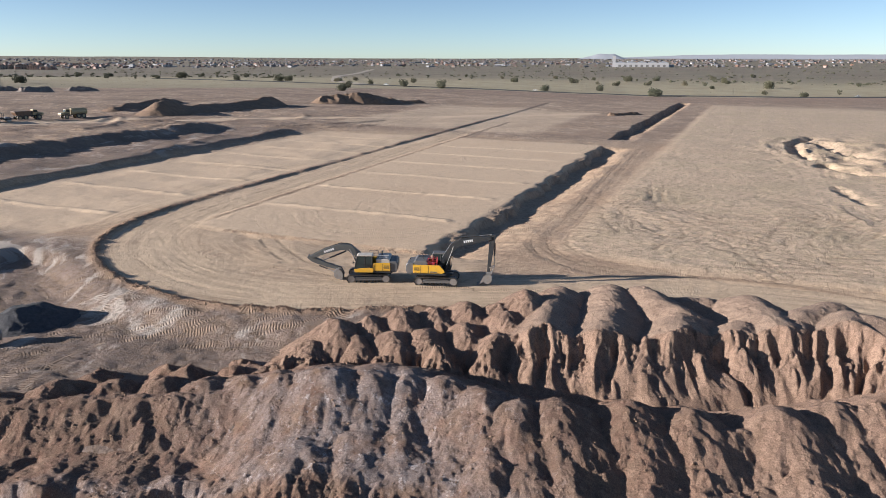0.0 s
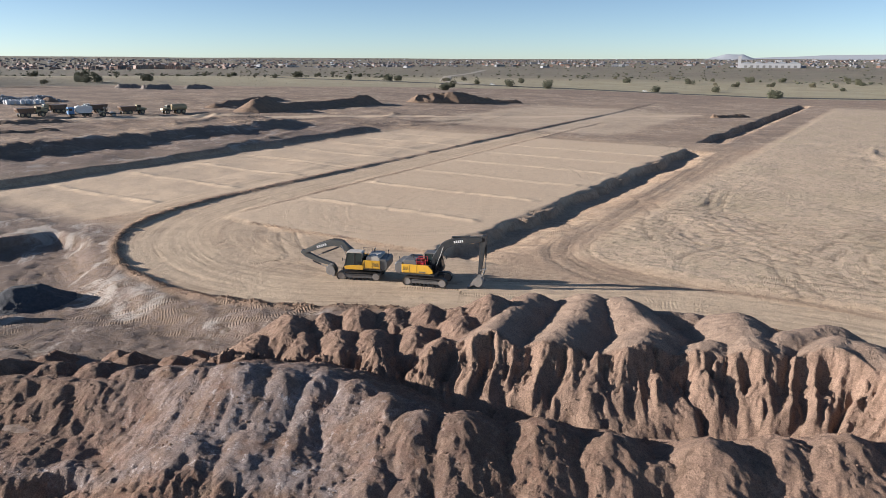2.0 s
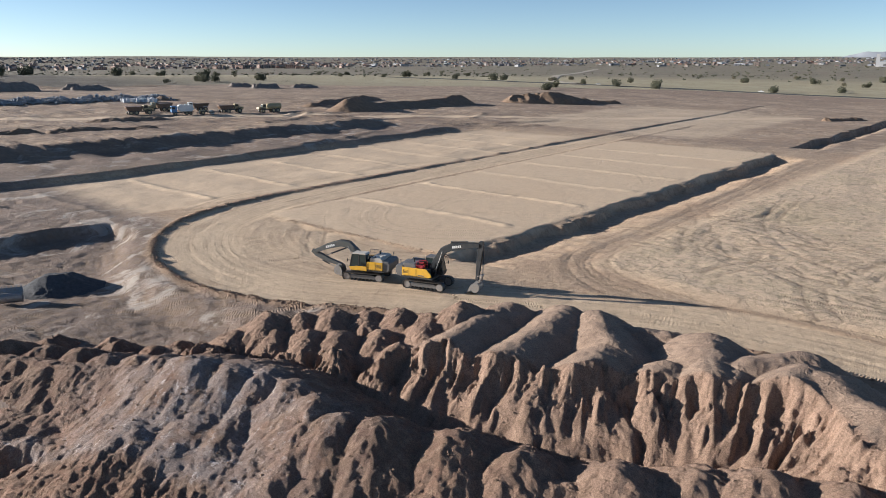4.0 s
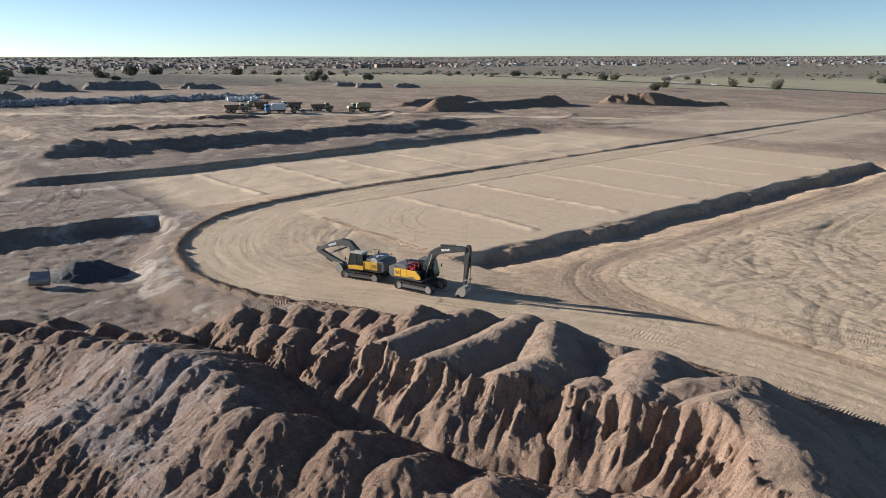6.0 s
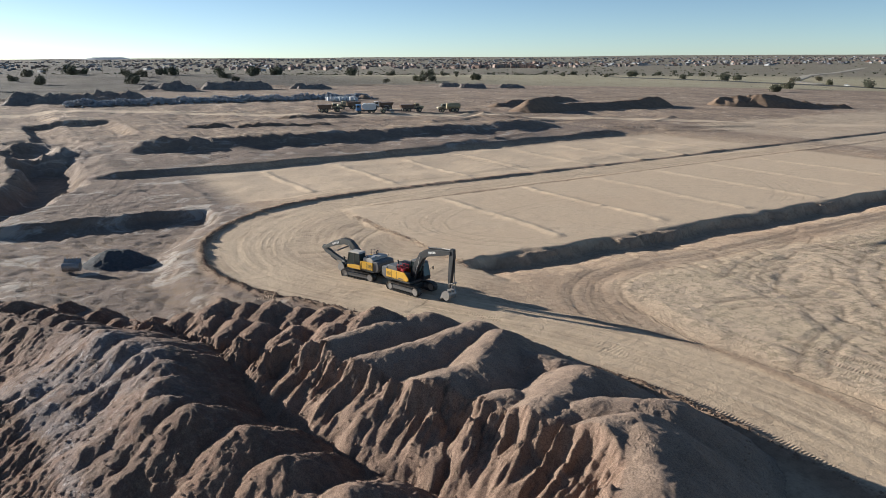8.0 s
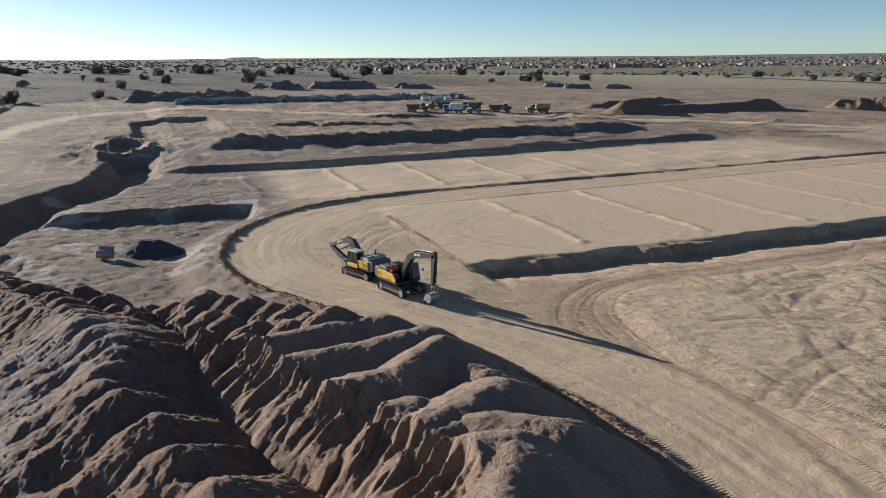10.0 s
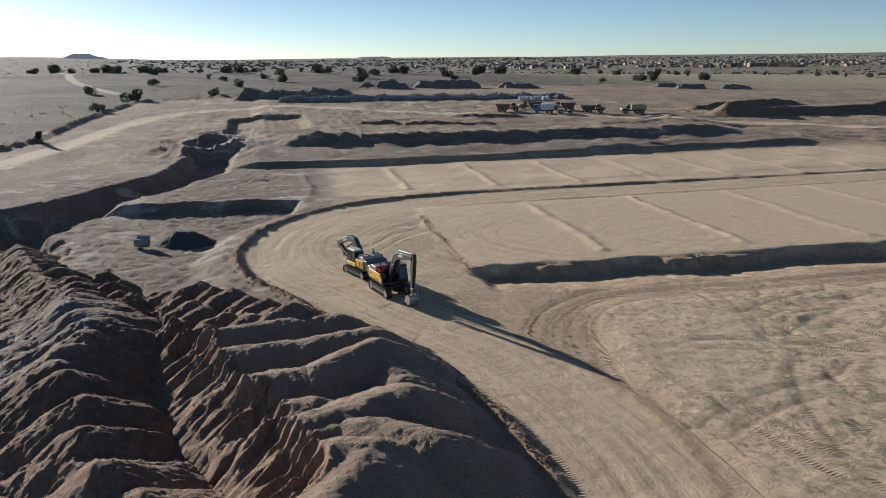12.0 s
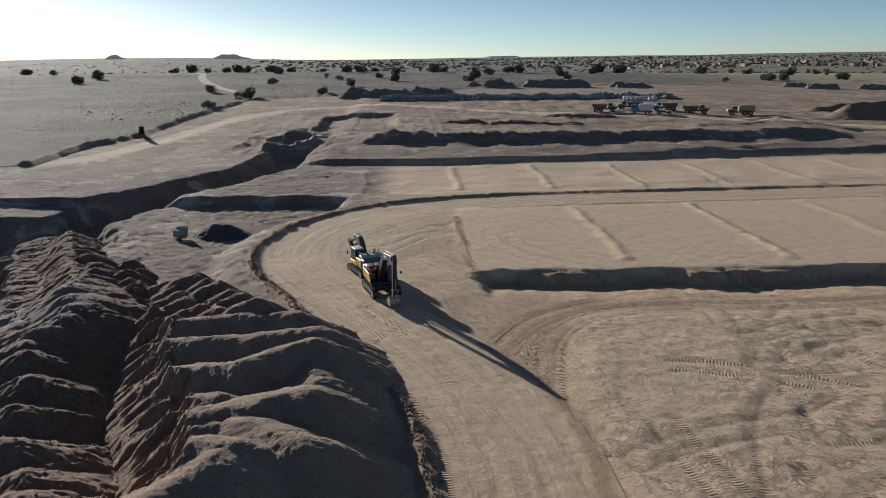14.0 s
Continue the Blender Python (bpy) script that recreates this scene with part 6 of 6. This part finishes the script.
def bush(x, y, kind, size, turn):
    trunk, crown = KINDS[kind]
    label = ("low dark green holm oak bush on dry grass", "rounded dark green holm oak bush", "wide dark green holm oak on dry grass", "pale dry leafless shrub on grassland", "upright dark green holm oak tree")[kind]
    t = empty("tree" if kind == 4 else "bush", pose(x, y, ground_at(x, y), 0, 0, turn) @ Matrix.Diagonal((size, size, size, 1)), label, "tree" if kind == 4 else "bush", "bushes on the grassland")
    for nm, me in (("trunk", trunk), ("crown", crown)):
        new(nm, me).parent = t


NORTH_BUSHES = [(-241, 594), (-183, 471), (-184, 717), (-176, 891), (-136, 743), (-94, 565), (-97, 702), (-102, 837), (-76, 729), (-80, 870), (-54, 486), (-51, 744), (-37, 961), (-27, 833), (-7, 1035), (0, 687), (-219, 399), (-311, 478), (-322, 515), (-430, 506), (-357, 495), (-231, 425), (-213, 480), (-191, 500), (-291, 545), (-297, 603)]
WEST_BUSHES = [(-396, 172), (-478, 210), (-442, 157), (-438, 149), (-356, 115), (-399, 134), (-477, 105), (-454, 109), (-475, 302), (-417, 308), (-466, 272), (-411, -63), (-406, -23), (-405, -16), (-421, -2), (-439, 0), (-286, 40), (-427, 47), (-432, 56), (-369, 68), (-327, 52), (-291, -12), (-229, 3), (-268, 9), (-440, 103), (-393, 79), (-332, 11), (-377, 122), (-481, 211), (-464, 220)]
rb = random.Random(77)
for bx, by in NORTH_BUSHES + WEST_BUSHES:
    far = math.hypot(bx, by)
    bush(*world_of(bx, by), rb.choice((0, 0, 1, 2, 2, 3)) if (bx, by) != (-396, 172) else 4, rb.uniform(1.1, 1.7) * (1.0 if far < 400 else 1.3), rb.uniform(0, 360))


def in_site(x, y):
    gx, gy = grid_of(x, y)
    return inside(np.array([gx]), np.array([gy]), SITE)[0]


made = 0
while made < 80:
    ang, dist = radians(rb.uniform(-12, 122)), rb.uniform(420, 1150)
    bx, by = -math.sin(ang) * dist + 20, math.cos(ang) * dist + 30
    if in_site(bx, by) or rb.random() > 0.35 + 0.65 * (float(vnoise(np.array([bx * 0.008]), np.array([by * 0.008]), 66)[0]) > 0):
        continue
    bush(bx, by, rb.choice((0, 1, 2, 2, 3, 4)), rb.uniform(0.9, 1.7), rb.uniform(0, 360))
    made += 1


# far scrub, too many to count
def scrub(count, seed):
    rr = random.Random(seed)
    verts, faces = [], []
    xs, ys, ss = [], [], []
    while len(xs) < count:
        ang, dist = radians(rr.uniform(-14, 125)), 1000 + 2600 * rr.random() ** 1.2
        x, y = -math.sin(ang) * dist + 20, math.cos(ang) * dist + 30
        if float(vnoise(np.array([x * 0.006]), np.array([y * 0.006]), 67)[0]) < rr.uniform(-0.9, 0.7):
            continue
        xs.append(x), ys.append(y), ss.append(rr.uniform(0.9, 2.6))
    zs, _ = ground_height(np.array(xs), np.array(ys))
    for x, y, z, s in zip(xs, ys, zs, ss):
        for k in range(5):
            cx, cy, cz = x + rr.gauss(0, s * 0.5), y + rr.gauss(0, s * 0.5), z + s * rr.uniform(0.3, 0.7)
            o = len(verts)
            for v in ((1, 0, 0), (0, 1, 0), (-1, 0, 0), (0, -1, 0), (0, 0, 1), (0, 0, -1)):
                q = s * rr.uniform(0.35, 0.75)
                verts.append((cx + v[0] * q, cy + v[1] * q, cz + v[2] * q * 0.8))
            for a in range(4):
                b = (a + 1) % 4
                faces += [(o + a, o + b, o + 4), (o + b, o + a, o + 5)]
    me = bpy.data.meshes.new("scrub")
    me.from_pydata(verts, [], faces)
    me.materials.append(M["leaf"])
    tagged(new("scrub", me), "scattered dark scrub across the far plain", "scrub", kind="stuff")


scrub(4200, 88)


def tussocks(count, seed):
    """Low dry tussocks on the nearer grassland."""
    rr = random.Random(seed)
    spots = []
    while len(spots) < count:
        ang, dist = radians(rr.uniform(-12, 124)), 210 + 800 * rr.random() ** 1.2
        x, y = -math.sin(ang) * dist + 20, math.cos(ang) * dist + 30
        if rr.random() < 0.5 + 0.8 * float(vnoise(np.array([x * 0.03]), np.array([y * 0.03]), 68)[0]):
            spots.append((x, y, rr.uniform(0.2, 0.55)))
    xs, ys = np.array([q[0] for q in spots]), np.array([q[1] for q in spots])
    outside = ~inside(*grid_of(xs, ys), SITE)
    zs, _ = ground_height(xs, ys)
    rocks("tussocks", [(x, y, z + 0.15 * sz, sz) for (x, y, sz), z, ok in zip(spots, zs, outside) if ok], M["twig"], "low dry tussocks scattered over the grassland", "grass", seed + 1, 0.7)


tussocks(6000, 90)


# ---- town ----
def house_kind(w, d, h, storeys, wall, roof, gable):
    """Parts of a building as (name, mesh); base at z = 0."""
    parts = []
    bm = bmesh.new()
    box(bm, (0, 0, h / 2 - 1), (w, d, h + 2))
    parts.append(("wall", mesh_of("wall", bm, wall)))
    bm = bmesh.new()
    if gable:
        prism(bm, [(-w / 2 - 0.4, h), (w / 2 + 0.4, h), (w / 2 + 0.2, h + 0.2), (0, h + w * 0.2), (-w / 2 - 0.2, h + 0.2)], -d / 2 - 0.4, d / 2 + 0.4)
    else:
        box(bm, (0, 0, h + 0.2), (w + 0.5, d + 0.5, 0.5))
    parts.append(("roof", mesh_of("roof", bm, roof)))
    sh = h / storeys
    bm = bmesh.new()
    for face in range(4):
        along, deep = (w, d) if face < 2 else (d, w)
        n = max(1, int(along / 4.5))
        for k in range(n):
            off = -along / 2 + (k + 0.5) * along / n
            for s in range(storeys):
                c = (off, (deep / 2 + 0.03) * (1 if face % 2 else -1), (s + 0.55) * sh)
                sz = (1.7, 0.12, sh * 0.45)
                if face >= 2:
                    c, sz = (c[1], c[0], c[2]), (sz[1], sz[0], sz[2])
                box(bm, c, sz)
    parts.append(("window_rows", mesh_of("window_rows", bm, M["glass"])))
    return parts


HOUSES = [
    (house_kind(11, 9, 5.2, 2, M["render_c"], M["roof"], True), "white rendered house with a clay tile roof"),
    (house_kind(14, 9, 5, 2, M["render_a"], M["roof"], True), "cream rendered house with a clay tile roof"),
    (house_kind(12, 10, 5.4, 2, M["render_b"], M["roof"], True), "brick house with a clay tile roof"),
    (house_kind(26, 12, 8.5, 3, M["render_a"], M["roof"], False), "cream apartment block of three storeys"),
    (house_kind(22, 12, 8.5, 3, M["render_b"], M["roof"], False), "brick apartment block of three storeys"),
    (house_kind(32, 18, 5.5, 1, M["render_c"], M["roof_b"], False), "white warehouse with a grey sheet roof"),
]


def house(x, y, kind, turn, size=1.0):
    parts, label = HOUSES[kind]
    t = empty("apartment_block" if kind in (3, 4) else "warehouse" if kind == 5 else "house", pose(x, y, ground_at(x, y), 0, 0, turn) @ Matrix.Diagonal((size, size, size, 1)), label, "house" if kind < 3 else "building", "buildings of the town")
    for nm, me in parts:
        ob = new(nm, me)
        ob.parent = t
        if nm == "window_rows":
            tagged(ob, "dark window panes", kind="stuff")


rh = random.Random(99)


def district(count, a0, a1, d0, d1, kinds, s0=0.9, s1=1.25):
    """Buildings between two bearings (degrees west of north) and distances."""
    for k in range(count):
        a, d = radians(rh.uniform(a0, a1)), rh.uniform(d0, d1)
        house(-math.sin(a) * d, math.cos(a) * d, rh.choice(kinds), rh.choice((0, 15, 90, 60, 30)) + rh.uniform(-5, 5), rh.uniform(s0, s1))


district(70, -10, 24, 1900, 3300, (0, 0, 1, 2, 2, 5), 0.5, 0.8)
district(90, 20, 50, 1800, 3000, (0, 1, 1, 2, 2, 5), 0.5, 0.8)
district(190, 46, 76, 1700, 2800, (2, 2, 1, 2, 2, 4, 1, 0), 0.55, 0.8)
district(14, 50, 56, 1750, 1850, (3, 3, 4), 0.8, 1.0)
district(80, 70, 92, 1700, 2800, (2, 1, 2, 5), 0.5, 0.75)
district(5, 86, 91, 1500, 1600, (5, 5, 0), 0.7, 0.9)


def far_houses(count, seed):
    """The town's further streets, too many to count."""
    rr = random.Random(seed)
    spots = []
    while len(spots) < count:
        a, d = radians(rr.uniform(-14, 100)), 1900 + 2200 * rr.random()
        x, y = -math.sin(a) * d, math.cos(a) * d
        if float(vnoise(np.array([x * 0.004]), np.array([y * 0.004]), 69)[0]) > rr.uniform(-0.8, 0.5) - 0.3 * (40 < math.degrees(a) < 80):
            spots.append((x, y, rr.uniform(3, 6), rr.uniform(2.5, 4.5), rr.uniform(2.0, 3.6), rr.uniform(0, 3.14)))
    zs, _ = ground_height(np.array([q[0] for q in spots]), np.array([q[1] for q in spots]))
    verts, faces = [], []
    for (x, y, w, d, h, turn), z in zip(spots, zs):
        o, c, s = len(verts), math.cos(turn), math.sin(turn)
        for u, v, t in ((-w, -d, -2), (w, -d, -2), (w, d, -2), (-w, d, -2), (-w, -d, h), (w, -d, h), (w, d, h), (-w, d, h), (-w, 0, h * 1.35), (w, 0, h * 1.35)):
            verts.append((x + u * c - v * s, y + u * s + v * c, z + t))
        faces += [tuple(o + k for k in f) for f in ((0, 1, 5, 4), (2, 3, 7, 6), (1, 2, 6, 9, 5), (3, 0, 4, 8, 7), (4, 5, 9, 8), (6, 7, 8, 9))]
    me = bpy.data.meshes.new("far_houses")
    me.from_pydata(verts, [], faces)
    me.materials.append(M["far_house"])
    tagged(new("far_houses", me), "crowded far streets of small pitched-roof houses", "houses", kind="stuff")


far_houses(2800, 97)
# the long white factory with its tower
factory = empty("factory", pose(-240, 1885, ground_at(-240, 1885), 0, 0, 8), "long white factory with a slender tower", "factory")
bm = bmesh.new()
box(bm, (0, 0, 4), (125, 40, 12))
part("wall", bm, M["render_c"], factory)
bm = bmesh.new()
for k in range(5):
    prism(bm, [(-62 + k * 25, 10), (-38 + k * 25, 10), (-50 + k * 25, 14)], -20.5, 20.5)
part("roof", bm, M["roof_b"], factory)
part("tower", fresh(box, (-66, -12, 12), (7, 7, 28)), M["render_c"], factory)
for k in range(9):
    part("door", fresh(box, (-52 + k * 13, -20.1, 3), (6, 0.3, 5)), M["greyp"], factory)


# ---- poles along the west and far hills ----
def pole(x, y):
    t = empty("power_pole", on_ground(x, y, 20), "dark wooden power pole with a crossarm", "pole", "power poles")
    part("post", fresh(tube, (0, 0, 0), (0, 0, 9.5), 0.16, 8, 0.11), M["bark"], t)
    part("crossarm", fresh(box, (0, 0, 9.0), (2.2, 0.14, 0.14)), M["bark"], t)
    for k in (-0.95, 0, 0.95):
        part("insulator", fresh(tube, (k, 0, 9.07), (k, 0, 9.3), 0.06, 6), M["white"], t)


for k in range(5):
    pole(-470 + 6 * k, -30 + 75 * k)


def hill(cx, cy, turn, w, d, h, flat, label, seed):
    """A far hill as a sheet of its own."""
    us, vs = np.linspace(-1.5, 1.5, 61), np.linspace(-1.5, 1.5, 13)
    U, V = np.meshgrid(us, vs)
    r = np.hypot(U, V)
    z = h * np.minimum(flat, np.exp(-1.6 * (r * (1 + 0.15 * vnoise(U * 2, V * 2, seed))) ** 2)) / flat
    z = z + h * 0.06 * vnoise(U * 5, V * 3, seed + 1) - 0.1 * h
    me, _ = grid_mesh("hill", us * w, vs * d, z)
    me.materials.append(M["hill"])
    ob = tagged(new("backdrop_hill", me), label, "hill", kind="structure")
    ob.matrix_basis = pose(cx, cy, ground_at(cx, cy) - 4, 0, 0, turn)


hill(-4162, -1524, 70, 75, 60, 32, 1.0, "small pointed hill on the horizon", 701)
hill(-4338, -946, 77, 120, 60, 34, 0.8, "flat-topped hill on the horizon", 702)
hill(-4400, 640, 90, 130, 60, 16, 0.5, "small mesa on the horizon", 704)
hill(-778, 4443, 10, 130, 100, 34, 0.75, "distant mountain on the horizon, tinted by a haze glow", 705)
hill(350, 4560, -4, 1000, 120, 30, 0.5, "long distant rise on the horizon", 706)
